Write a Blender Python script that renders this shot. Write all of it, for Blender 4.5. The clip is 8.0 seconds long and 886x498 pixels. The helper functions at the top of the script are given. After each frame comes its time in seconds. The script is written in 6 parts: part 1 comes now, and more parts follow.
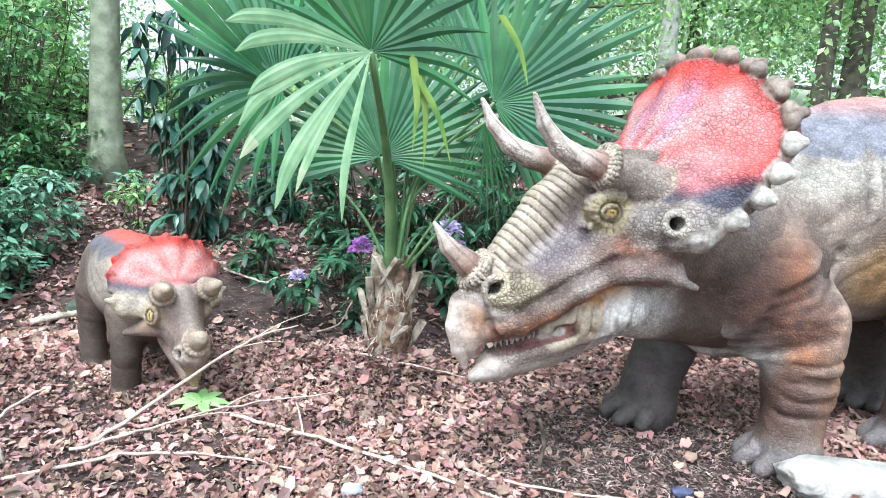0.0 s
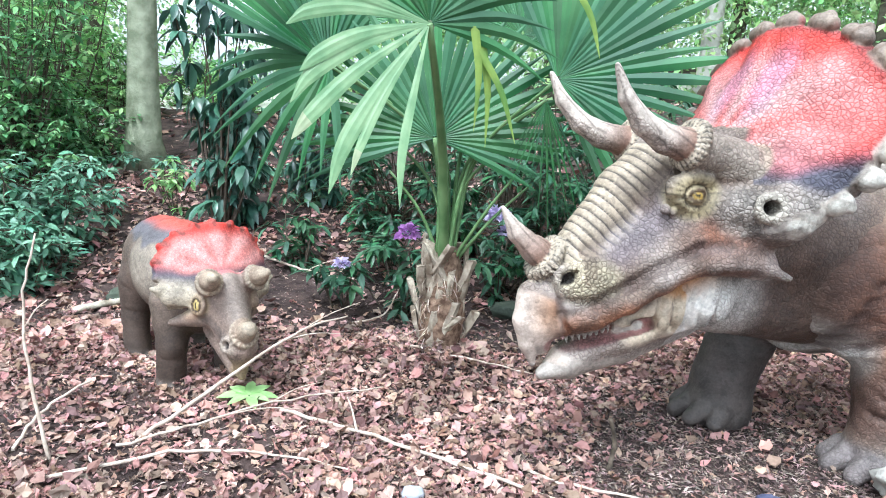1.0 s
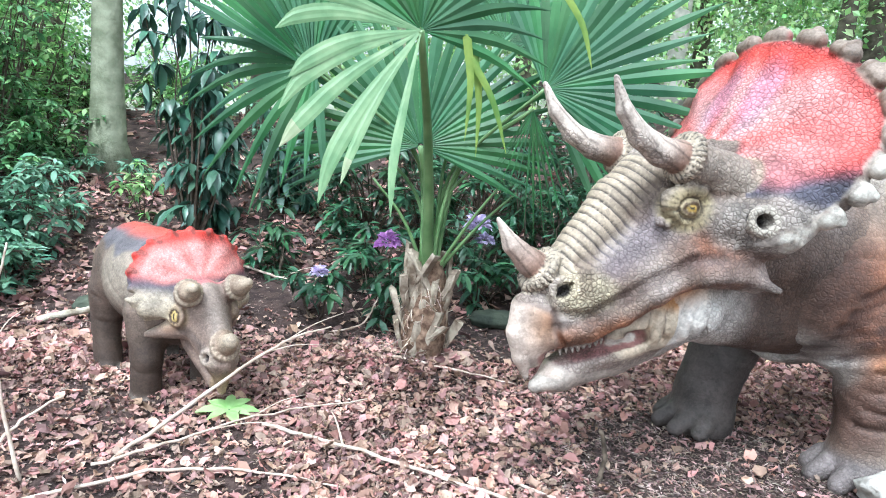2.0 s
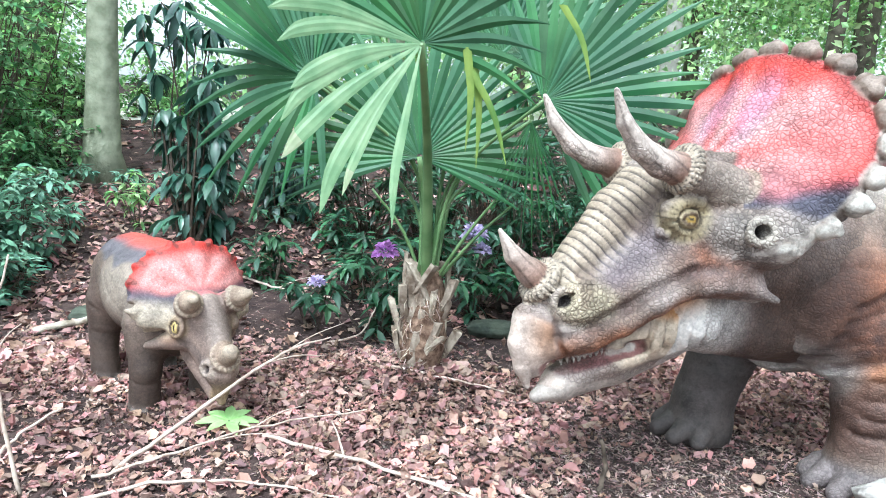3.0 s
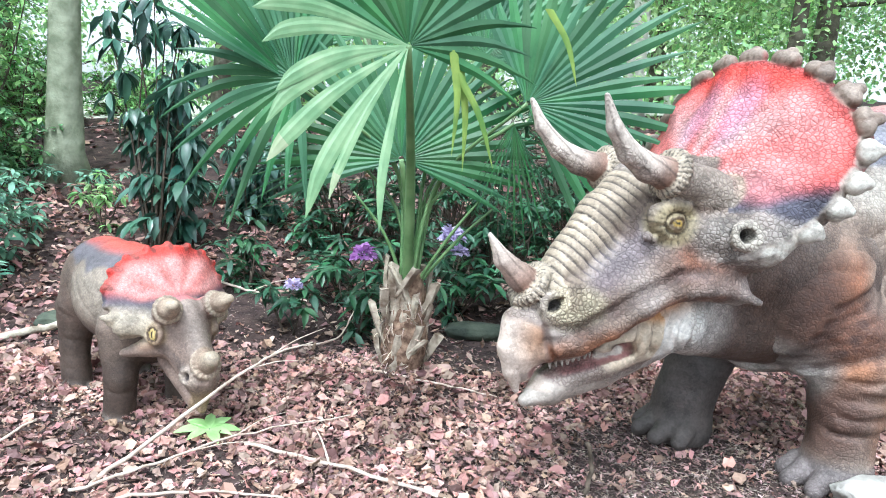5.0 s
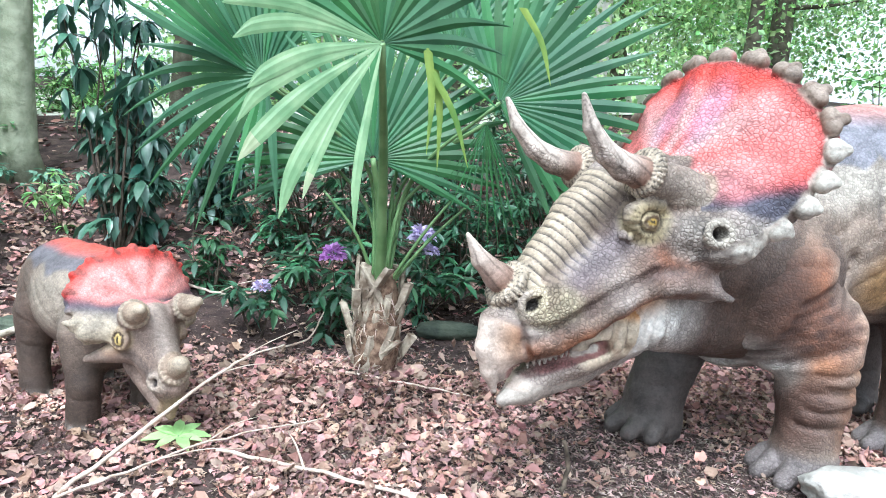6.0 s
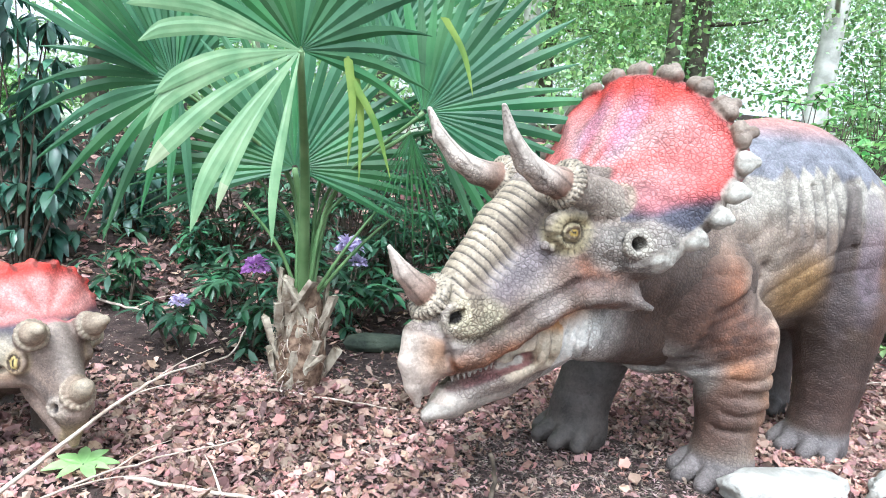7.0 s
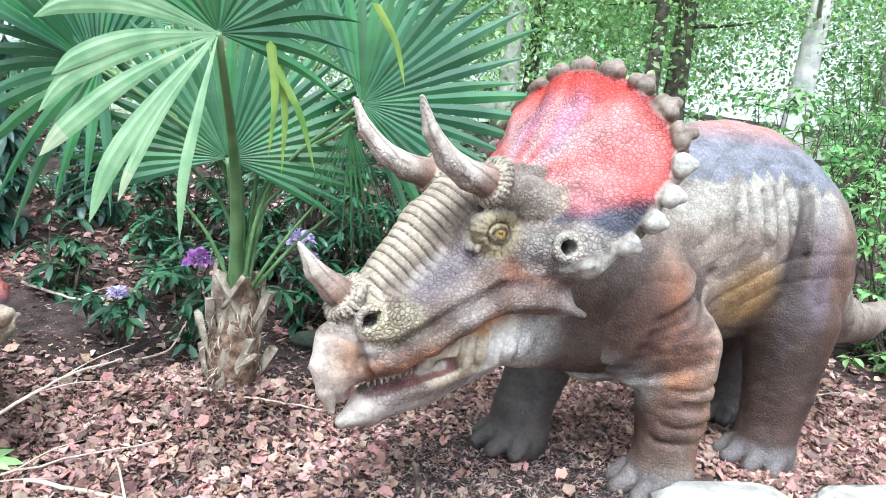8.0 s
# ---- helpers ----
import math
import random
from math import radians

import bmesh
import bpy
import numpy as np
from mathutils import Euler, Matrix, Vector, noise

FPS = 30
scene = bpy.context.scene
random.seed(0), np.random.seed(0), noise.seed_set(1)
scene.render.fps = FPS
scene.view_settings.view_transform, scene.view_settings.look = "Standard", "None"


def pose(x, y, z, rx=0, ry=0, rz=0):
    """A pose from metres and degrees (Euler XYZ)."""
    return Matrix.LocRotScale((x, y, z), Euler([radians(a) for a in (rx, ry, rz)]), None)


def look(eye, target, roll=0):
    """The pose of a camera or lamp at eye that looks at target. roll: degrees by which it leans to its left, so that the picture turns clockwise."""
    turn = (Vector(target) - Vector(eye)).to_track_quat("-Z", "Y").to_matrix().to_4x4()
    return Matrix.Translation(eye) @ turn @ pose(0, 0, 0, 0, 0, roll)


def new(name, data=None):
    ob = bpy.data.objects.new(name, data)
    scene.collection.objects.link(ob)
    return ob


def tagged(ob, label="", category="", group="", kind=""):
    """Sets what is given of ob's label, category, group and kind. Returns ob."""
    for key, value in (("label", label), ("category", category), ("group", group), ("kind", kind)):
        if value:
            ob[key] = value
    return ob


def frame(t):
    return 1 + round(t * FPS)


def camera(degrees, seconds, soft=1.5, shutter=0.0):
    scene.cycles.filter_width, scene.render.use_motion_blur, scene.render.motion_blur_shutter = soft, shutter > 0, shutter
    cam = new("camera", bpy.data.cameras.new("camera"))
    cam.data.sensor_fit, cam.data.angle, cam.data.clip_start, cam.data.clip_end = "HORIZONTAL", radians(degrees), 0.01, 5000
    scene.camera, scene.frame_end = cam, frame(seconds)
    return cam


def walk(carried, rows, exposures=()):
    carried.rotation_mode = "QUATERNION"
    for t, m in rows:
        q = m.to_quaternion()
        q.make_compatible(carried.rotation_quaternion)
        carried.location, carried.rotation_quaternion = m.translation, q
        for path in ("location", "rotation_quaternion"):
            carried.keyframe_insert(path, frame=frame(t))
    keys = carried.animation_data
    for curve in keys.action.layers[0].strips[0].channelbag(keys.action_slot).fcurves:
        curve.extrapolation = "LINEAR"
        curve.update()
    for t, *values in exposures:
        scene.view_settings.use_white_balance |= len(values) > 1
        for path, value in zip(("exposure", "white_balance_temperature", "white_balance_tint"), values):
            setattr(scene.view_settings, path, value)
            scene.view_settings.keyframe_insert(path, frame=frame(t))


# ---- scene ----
cam = camera(67.3, 8.0, soft=1.0)
METRES, EYE, TILT, LEAN, TURN = 1.0, 1.52, -9.0, -3.5, 0.0
ROWS = [
    (0.0, 0.0, 0.0, 0.0, 0.0, 0.0, -0.0),
    (0.5, -0.0995, 0.1408, -0.002, 2.65, 0.23, 0.36),
    (1.0, -0.158, 0.2138, -0.0019, 2.45, -1.1, -0.02),
    (1.5, -0.2318, 0.2479, 0.0107, 0.71, -1.29, 0.21),
    (2.0, -0.2754, 0.2613, 0.0249, -0.61, -0.71, -0.31),
    (3.5, -0.3307, 0.2399, 0.0377, -1.39, 0.07, -0.09),
    (4.0, -0.3526, 0.245, 0.0445, -1.29, -0.04, -0.1),
    (4.5, -0.3759, 0.2567, 0.0479, -2.51, 0.08, -0.1),
    (6.0, -0.4585, 0.2988, 0.0593, -7.37, -0.12, 0.43),
    (6.5, -0.4643, 0.3198, 0.0655, -9.62, 0.44, 0.88),
    (7.0, -0.4019, 0.3434, 0.0743, -13.02, 0.53, 0.99),
    (7.5, -0.2614, 0.3698, 0.0773, -13.68, 0.15, 0.49),
    (8.0, -0.1054, 0.4142, 0.0892, -13.86, 0.14, -0.48),
]
walk(cam, [(t, pose(0, 0, EYE, TILT, LEAN, TURN) @ pose(METRES * x, METRES * y, METRES * z, 90 + pitch, roll, yaw)) for t, x, y, z, yaw, pitch, roll in ROWS], exposures=((0.0, 1.50, 5480, 5.0), (8.0, 1.50, 5480, 5.0)))

# ---- light ----
world = bpy.data.worlds.new("world")
scene.world = world
world.use_nodes = True
wn = world.node_tree
sky = wn.nodes.new("ShaderNodeTexSky")
sky.sky_type = "NISHITA"
sky.sun_disc = False
sky.sun_elevation = radians(58)
sky.sun_rotation = radians(200)
sky.air_density, sky.dust_density, sky.ozone_density = 1.0, 4.0, 0.3
haze = wn.nodes.new("ShaderNodeHueSaturation")
haze.inputs["Saturation"].default_value = 0.12
wn.links.new(sky.outputs[0], haze.inputs["Color"])
wn.links.new(haze.outputs[0], wn.nodes["Background"].inputs[0])
wn.nodes["Background"].inputs[1].default_value = 0.15
sun = new("sun", bpy.data.lights.new("sun", "SUN"))
sun.data.energy, sun.data.angle, sun.data.color = 1.05, radians(14), (1.0, 0.96, 0.9)
sun.matrix_world = look((0, 0, 20), (4.0, 10.5, 0))

# ---- general helpers ----
rng = np.random.default_rng(7)


def np_mesh(name, verts, faces, smooth=False):
    """A mesh from arrays: verts (n, 3) and faces (m, k)."""
    verts, faces = np.asarray(verts, np.float32), np.asarray(faces, np.int32)
    me = bpy.data.meshes.new(name)
    m, k = faces.shape
    me.vertices.add(len(verts))
    me.vertices.foreach_set("co", verts.ravel())
    me.loops.add(m * k)
    me.loops.foreach_set("vertex_index", faces.ravel())
    me.polygons.add(m)
    me.polygons.foreach_set("loop_start", np.arange(0, m * k, k, dtype=np.int32))
    me.polygons.foreach_set("use_smooth", np.full(m, smooth))
    me.update(calc_edges=True)
    me.validate()
    return me


def thing(name, label, category, group="", kind="", at=(0, 0, 0)):
    ob = new(name)
    ob.location = at
    return tagged(ob, label, category, group, kind)


def part(name, me, material, parent, label=""):
    """Links a mesh, or a bmesh, as one part under its thing; its points are in the world."""
    if isinstance(me, bmesh.types.BMesh):
        data = bpy.data.meshes.new(name)
        me.to_mesh(data)
        me.free()
        me = data
    me.materials.append(material)
    ob = new(name, me)
    if parent is not None:
        ob.parent = parent
        base = parent.location + (parent.parent.location if parent.parent else Vector())
        ob.matrix_parent_inverse = Matrix.Translation(-base)
    if label:
        ob["label"] = label
    return ob


def tube(points, radii, sides=8, closed=True):
    """Verts and quads of a tapered tube along points."""
    p = np.asarray(points, float)
    r = np.broadcast_to(np.asarray(radii, float), (len(p),))
    tang = np.gradient(p, axis=0)
    tang /= np.linalg.norm(tang, axis=1)[:, None] + 1e-9
    ref = np.array([0.31, 0.17, 0.93]) if abs(tang[0, 2]) < 0.9 else np.array([1.0, 0.1, 0.0])
    verts = []
    for i in range(len(p)):
        u = np.cross(tang[i], ref)
        u /= np.linalg.norm(u)
        v = np.cross(tang[i], u)
        ang = np.arange(sides) * 2 * np.pi / sides
        verts.append(p[i] + r[i] * (np.cos(ang)[:, None] * u + np.sin(ang)[:, None] * v))
    verts = np.concatenate(verts)
    faces = []
    for i in range(len(p) - 1):
        for j in range(sides):
            a, b = i * sides + j, i * sides + (j + 1) % sides
            faces.append((a, b, b + sides, a + sides))
    if closed:
        n = len(verts)
        verts = np.concatenate([verts, p[:1], p[-1:]])
        for j in range(sides):
            k = (j + 1) % sides
            faces.append((k, j, n, n))
            e = (len(p) - 1) * sides
            faces.append((e + j, e + k, n + 1, n + 1))
    return verts, np.array(faces)


def merge(pieces):
    vs, fs, n = [], [], 0
    for v, f in pieces:
        vs.append(v)
        fs.append(np.asarray(f) + n)
        n += len(v)
    return np.concatenate(vs), np.concatenate(fs)


def tri_clean(verts, faces):
    """Quads that close to a point become triangles; all are returned as triangles."""
    faces = np.asarray(faces)
    t1, t2 = faces[:, [0, 1, 2]], faces[:, [0, 2, 3]]
    t2 = t2[(t2[:, 1] != t2[:, 2]) & (t2[:, 0] != t2[:, 2])]
    return verts, np.concatenate([t1, t2])


def curve_points(ctrl, n):
    """A smooth line of n points through a few control points."""
    c = np.asarray(ctrl, float)
    m = len(c)
    ext = np.concatenate([[2 * c[0] - c[1]], c, [2 * c[-1] - c[-2]]])
    out = []
    for u in np.linspace(0, m - 1, n):
        i = min(int(u), m - 2)
        t = u - i
        p0, p1, p2, p3 = ext[i:i + 4]
        out.append(0.5 * (2 * p1 + (p2 - p0) * t + (2 * p0 - 5 * p1 + 4 * p2 - p3) * t * t + (3 * p1 - p0 - 3 * p2 + p3) * t ** 3))
    return np.array(out)


def smoothstep(a, b, x):
    t = np.clip((x - a) / (b - a), 0, 1)
    return t * t * (3 - 2 * t)


def ground_z(x, y):
    """Height of the forest floor: level in front, rising behind the palm and more so on the right."""
    x, y = np.asarray(x, float), np.asarray(y, float)
    d = np.maximum(0, y - 5.0)
    ramp = np.where(d < 7, d * d / (d + 0.8 + 1e-9), 7 * 7 / 7.8 + 0.45 * np.minimum(d - 7, 14))
    z = ramp * (0.24 + 0.018 * np.clip(x, 0, 7))
    z = z + 0.16 * np.exp(-((x + 0.28) ** 2 + (y - 4.25) ** 2) / 0.30)
    z = z + 0.025 * np.sin(1.7 * x + 0.6) * np.sin(1.3 * y + 1.1) + 0.010 * np.sin(5.1 * x) * np.sin(4.3 * y + 0.4)
    return z


# ---- materials ----
def material(name, a, b, scale=8.0, rough=0.8, bump=0.3, bscale=60.0, dist=0.01, island=0.0, spec=0.3, translucent=0.0, detail=6.0):
    """Two colours mixed by noise, with fine relief; island: how far each loose piece differs."""
    m = bpy.data.materials.new(name)
    m.use_nodes = True
    nt = m.node_tree
    bs = nt.nodes["Principled BSDF"]
    tc = nt.nodes.new("ShaderNodeTexCoord")
    n1 = nt.nodes.new("ShaderNodeTexNoise")
    n1.inputs["Scale"].default_value, n1.inputs["Detail"].default_value = scale, detail
    nt.links.new(tc.outputs["Object"], n1.inputs["Vector"])
    ramp = nt.nodes.new("ShaderNodeValToRGB")
    ramp.color_ramp.elements[0].position, ramp.color_ramp.elements[1].position = 0.36, 0.66
    ramp.color_ramp.elements[0].color, ramp.color_ramp.elements[1].color = (*a, 1), (*b, 1)
    nt.links.new(n1.outputs["Fac"], ramp.inputs[0])
    col = ramp.outputs[0]
    if island:
        geo = nt.nodes.new("ShaderNodeNewGeometry")
        hsv = nt.nodes.new("ShaderNodeHueSaturation")
        for out, lo, hi in (("Value", 1 - island, 1 + island), ("Saturation", 1 - 0.3 * island, 1 + 0.3 * island), ("Hue", 0.5 - 0.06 * island, 0.5 + 0.06 * island)):
            mul = nt.nodes.new("ShaderNodeMath")
            mul.operation = "MULTIPLY"
            mul.inputs[1].default_value = {"Value": 1.0, "Saturation": 7.13, "Hue": 13.7}[out]
            fr = nt.nodes.new("ShaderNodeMath")
            fr.operation = "FRACT"
            mr = nt.nodes.new("ShaderNodeMapRange")
            mr.inputs[3].default_value, mr.inputs[4].default_value = lo, hi
            nt.links.new(geo.outputs["Random Per Island"], mul.inputs[0])
            nt.links.new(mul.outputs[0], fr.inputs[0])
            nt.links.new(fr.outputs[0], mr.inputs[0])
            nt.links.new(mr.outputs[0], hsv.inputs[out])
        nt.links.new(col, hsv.inputs["Color"])
        col = hsv.outputs[0]
    nt.links.new(col, bs.inputs["Base Color"])
    bs.inputs["Roughness"].default_value = rough
    bs.inputs["Specular IOR Level"].default_value = spec
    if bump:
        n2 = nt.nodes.new("ShaderNodeTexNoise")
        n2.inputs["Scale"].default_value, n2.inputs["Detail"].default_value = bscale, 5
        nt.links.new(tc.outputs["Object"], n2.inputs["Vector"])
        bp = nt.nodes.new("ShaderNodeBump")
        bp.inputs["Strength"].default_value, bp.inputs["Distance"].default_value = bump, dist
        nt.links.new(n2.outputs["Fac"], bp.inputs["Height"])
        nt.links.new(bp.outputs[0], bs.inputs["Normal"])
    if translucent:
        tr = nt.nodes.new("ShaderNodeBsdfTranslucent")
        mix = nt.nodes.new("ShaderNodeMixShader")
        mix.inputs[0].default_value = translucent
        nt.links.new(col, tr.inputs[0])
        nt.links.new(bs.outputs[0], mix.inputs[1])
        nt.links.new(tr.outputs[0], mix.inputs[2])
        nt.links.new(mix.outputs[0], nt.nodes["Material Output"].inputs[0])
    return m


def hide_material(name, crack, relief):
    """Painted rubber hide: the paint attribute, speckled, with cracked scales."""
    m = bpy.data.materials.new(name)
    m.use_nodes = True
    nt = m.node_tree
    bs = nt.nodes["Principled BSDF"]
    tc = nt.nodes.new("ShaderNodeTexCoord")
    at = nt.nodes.new("ShaderNodeAttribute")
    at.attribute_name = "paint"
    warp = nt.nodes.new("ShaderNodeTexNoise")
    warp.inputs["Scale"].default_value = 14
    nt.links.new(tc.outputs["Object"], warp.inputs["Vector"])
    add = nt.nodes.new("ShaderNodeMixRGB")
    add.blend_type = "ADD"
    add.inputs[0].default_value = 0.011
    nt.links.new(tc.outputs["Object"], add.inputs[1])
    nt.links.new(warp.outputs["Color"], add.inputs[2])
    v1 = nt.nodes.new("ShaderNodeTexVoronoi")
    v1.feature = "DISTANCE_TO_EDGE"
    v1.inputs["Scale"].default_value = crack
    nt.links.new(add.outputs[0], v1.inputs["Vector"])
    edge = nt.nodes.new("ShaderNodeMapRange")
    edge.inputs[1].default_value, edge.inputs[2].default_value = 0.015, 0.17
    nt.links.new(v1.outputs["Distance"], edge.inputs[0])
    fine = nt.nodes.new("ShaderNodeTexNoise")
    fine.inputs["Scale"].default_value, fine.inputs["Detail"].default_value = 90, 6
    nt.links.new(tc.outputs["Object"], fine.inputs["Vector"])
    blot = nt.nodes.new("ShaderNodeTexNoise")
    blot.inputs["Scale"].default_value, blot.inputs["Detail"].default_value = 9, 7
    nt.links.new(tc.outputs["Object"], blot.inputs["Vector"])
    amt = nt.nodes.new("ShaderNodeAttribute")
    amt.attribute_name = "scales"
    inv = nt.nodes.new("ShaderNodeMath")
    inv.operation = "SUBTRACT"
    inv.inputs[0].default_value = 1.0
    nt.links.new(edge.outputs[0], inv.inputs[1])
    dark = nt.nodes.new("ShaderNodeMath")
    dark.operation = "MULTIPLY"
    nt.links.new(inv.outputs[0], dark.inputs[0])
    nt.links.new(amt.outputs["Fac"], dark.inputs[1])
    half = nt.nodes.new("ShaderNodeMath")
    half.operation = "MULTIPLY"
    half.inputs[1].default_value = 0.62
    nt.links.new(dark.outputs[0], half.inputs[0])
    crackc = nt.nodes.new("ShaderNodeMixRGB")
    crackc.blend_type = "MULTIPLY"
    crackc.inputs[2].default_value = (0.13, 0.09, 0.085, 1)
    nt.links.new(half.outputs[0], crackc.inputs[0])
    nt.links.new(at.outputs["Color"], crackc.inputs[1])
    # each scale a little lighter or darker, wide blotches, and pale wear on the crowns
    cell = nt.nodes.new("ShaderNodeTexVoronoi")
    cell.inputs["Scale"].default_value = crack
    nt.links.new(add.outputs[0], cell.inputs["Vector"])
    tone = nt.nodes.new("ShaderNodeSeparateColor")
    nt.links.new(cell.outputs["Color"], tone.inputs[0])
    each = nt.nodes.new("ShaderNodeMapRange")
    each.inputs[3].default_value, each.inputs[4].default_value = -0.16, 0.16
    nt.links.new(tone.outputs[0], each.inputs[0])
    wide = nt.nodes.new("ShaderNodeMapRange")
    wide.inputs[1].default_value, wide.inputs[2].default_value = 0.3, 0.72
    wide.inputs[3].default_value, wide.inputs[4].default_value = 0.70, 1.32
    nt.links.new(blot.outputs["Fac"], wide.inputs[0])
    speck = nt.nodes.new("ShaderNodeMapRange")
    speck.inputs[1].default_value, speck.inputs[2].default_value = 0.30, 0.70
    speck.inputs[3].default_value, speck.inputs[4].default_value = -0.16, 0.18
    nt.links.new(fine.outputs["Fac"], speck.inputs[0])
    both = nt.nodes.new("ShaderNodeMath")
    nt.links.new(each.outputs[0], both.inputs[0])
    nt.links.new(speck.outputs[0], both.inputs[1])
    var = nt.nodes.new("ShaderNodeMath")
    nt.links.new(wide.outputs[0], var.inputs[0])
    nt.links.new(both.outputs[0], var.inputs[1])
    mulc = nt.nodes.new("ShaderNodeVectorMath")
    mulc.operation = "SCALE"
    nt.links.new(crackc.outputs[0], mulc.inputs[0])
    nt.links.new(var.outputs[0], mulc.inputs["Scale"])
    nt.links.new(mulc.outputs[0], bs.inputs["Base Color"])
    bs.inputs["Roughness"].default_value = 0.62
    bs.inputs["Specular IOR Level"].default_value = 0.35
    dome = nt.nodes.new("ShaderNodeMapRange")
    dome.interpolation_type = "SMOOTHSTEP"
    dome.inputs[1].default_value, dome.inputs[2].default_value = 0.0, 0.26
    nt.links.new(v1.outputs["Distance"], dome.inputs[0])
    h1 = nt.nodes.new("ShaderNodeMath")
    h1.operation = "MULTIPLY"
    nt.links.new(dome.outputs[0], h1.inputs[0])
    nt.links.new(amt.outputs["Fac"], h1.inputs[1])
    h2 = nt.nodes.new("ShaderNodeMath")
    h2.operation = "MULTIPLY_ADD"
    h2.inputs[1].default_value = 0.8
    nt.links.new(fine.outputs["Fac"], h2.inputs[0])
    nt.links.new(h1.outputs[0], h2.inputs[2])
    bp = nt.nodes.new("ShaderNodeBump")
    bp.inputs["Strength"].default_value, bp.inputs["Distance"].default_value = 0.8, relief
    nt.links.new(h2.outputs[0], bp.inputs["Height"])
    nt.links.new(bp.outputs[0], bs.inputs["Normal"])
    return m


MAT_SOIL = material("soil", (0.025, 0.016, 0.014), (0.085, 0.056, 0.048), 7, 0.95, 0.8, 45, 0.02)
MAT_LITTER = material("dead_leaves", (0.19, 0.112, 0.09), (0.47, 0.295, 0.245), 2.2, 0.75, 0.5, 60, 0.006, island=0.55)
MAT_TWIG = material("dry_twig", (0.40, 0.31, 0.24), (0.62, 0.53, 0.44), 25, 0.85, 0.4, 120, 0.003)
MAT_BARK = material("grey_green_bark", (0.16, 0.18, 0.115), (0.32, 0.34, 0.24), 6, 0.9, 0.7, 26, 0.02)
MAT_BARK_DARK = material("dark_bark", (0.05, 0.042, 0.03), (0.13, 0.12, 0.085), 6, 0.9, 0.8, 24, 0.02)
MAT_BARK_PALE = material("pale_bark", (0.35, 0.34, 0.30), (0.62, 0.60, 0.55), 5, 0.85, 0.5, 24, 0.015)
MAT_STEM = material("shrub_stem", (0.045, 0.035, 0.025), (0.12, 0.095, 0.07), 18, 0.9, 0.5, 80, 0.004)
MAT_RHODO = material("rhododendron_leaf", (0.022, 0.075, 0.036), (0.065, 0.165, 0.078), 5, 0.42, 0.15, 70, 0.003, island=0.45, spec=0.5, translucent=0.15)
MAT_LAUREL = material("laurel_leaf", (0.025, 0.07, 0.05), (0.075, 0.17, 0.11), 5, 0.34, 0.15, 60, 0.003, island=0.4, spec=0.6, translucent=0.12)
MAT_BRIGHT = material("bright_leaf", (0.15, 0.34, 0.10), (0.38, 0.58, 0.25), 3, 0.5, 0.1, 60, 0.003, island=0.45, spec=0.4, translucent=0.35)
MAT_CANOPY = material("canopy_leaf", (0.22, 0.40, 0.14), (0.48, 0.66, 0.32), 0.7, 0.55, 0.0, 60, 0.003, island=0.5, spec=0.3, translucent=0.4)
MAT_PALM = material("palm_blade", (0.026, 0.098, 0.038), (0.082, 0.215, 0.088), 2.5, 0.46, 0.25, 160, 0.002, island=0.30, spec=0.35, translucent=0.26)
MAT_PALM_DRY = material("palm_dry_tip", (0.30, 0.36, 0.20), (0.46, 0.46, 0.30), 8, 0.6, 0.2, 160, 0.002, island=0.2, translucent=0.2)
MAT_PALM_YELLOW = material("palm_yellow_strip", (0.11, 0.21, 0.035), (0.27, 0.35, 0.06), 6, 0.5, 0.2, 160, 0.002, island=0.2, translucent=0.3)
MAT_PETIOLE = material("palm_petiole", (0.085, 0.17, 0.06), (0.17, 0.28, 0.115), 7, 0.45, 0.15, 90, 0.002, spec=0.45)
MAT_STUB = material("palm_stub", (0.20, 0.14, 0.105), (0.56, 0.47, 0.38), 14, 0.9, 0.9, 70, 0.010, island=0.55)
MAT_FIBRE = material("palm_fibre", (0.10, 0.05, 0.035), (0.30, 0.18, 0.13), 30, 0.95, 0.9, 120, 0.008, island=0.3)
MAT_ROCK = material("pale_rock", (0.30, 0.285, 0.25), (0.56, 0.53, 0.48), 7, 0.9, 1.0, 30, 0.02)
MAT_STONE = material("mossy_stone", (0.03, 0.04, 0.03), (0.085, 0.10, 0.07), 6, 0.9, 0.6, 30, 0.02)
MAT_PURPLE = material("purple_petal", (0.42, 0.16, 0.50), (0.66, 0.34, 0.70), 30, 0.5, 0.1, 90, 0.002, island=0.25, translucent=0.3)
MAT_LILAC = material("lilac_petal", (0.48, 0.40, 0.62), (0.68, 0.60, 0.78), 30, 0.5, 0.1, 90, 0.002, island=0.2, translucent=0.3)
MAT_BLACK = material("black_plastic", (0.012, 0.013, 0.02), (0.03, 0.032, 0.045), 8, 0.5, 0.1, 40, 0.003)
MAT_HIDE = hide_material("painted_rubber_hide", 54, 0.0045)
MAT_HIDE_SMALL = hide_material("painted_rubber_hide_small", 85, 0.003)

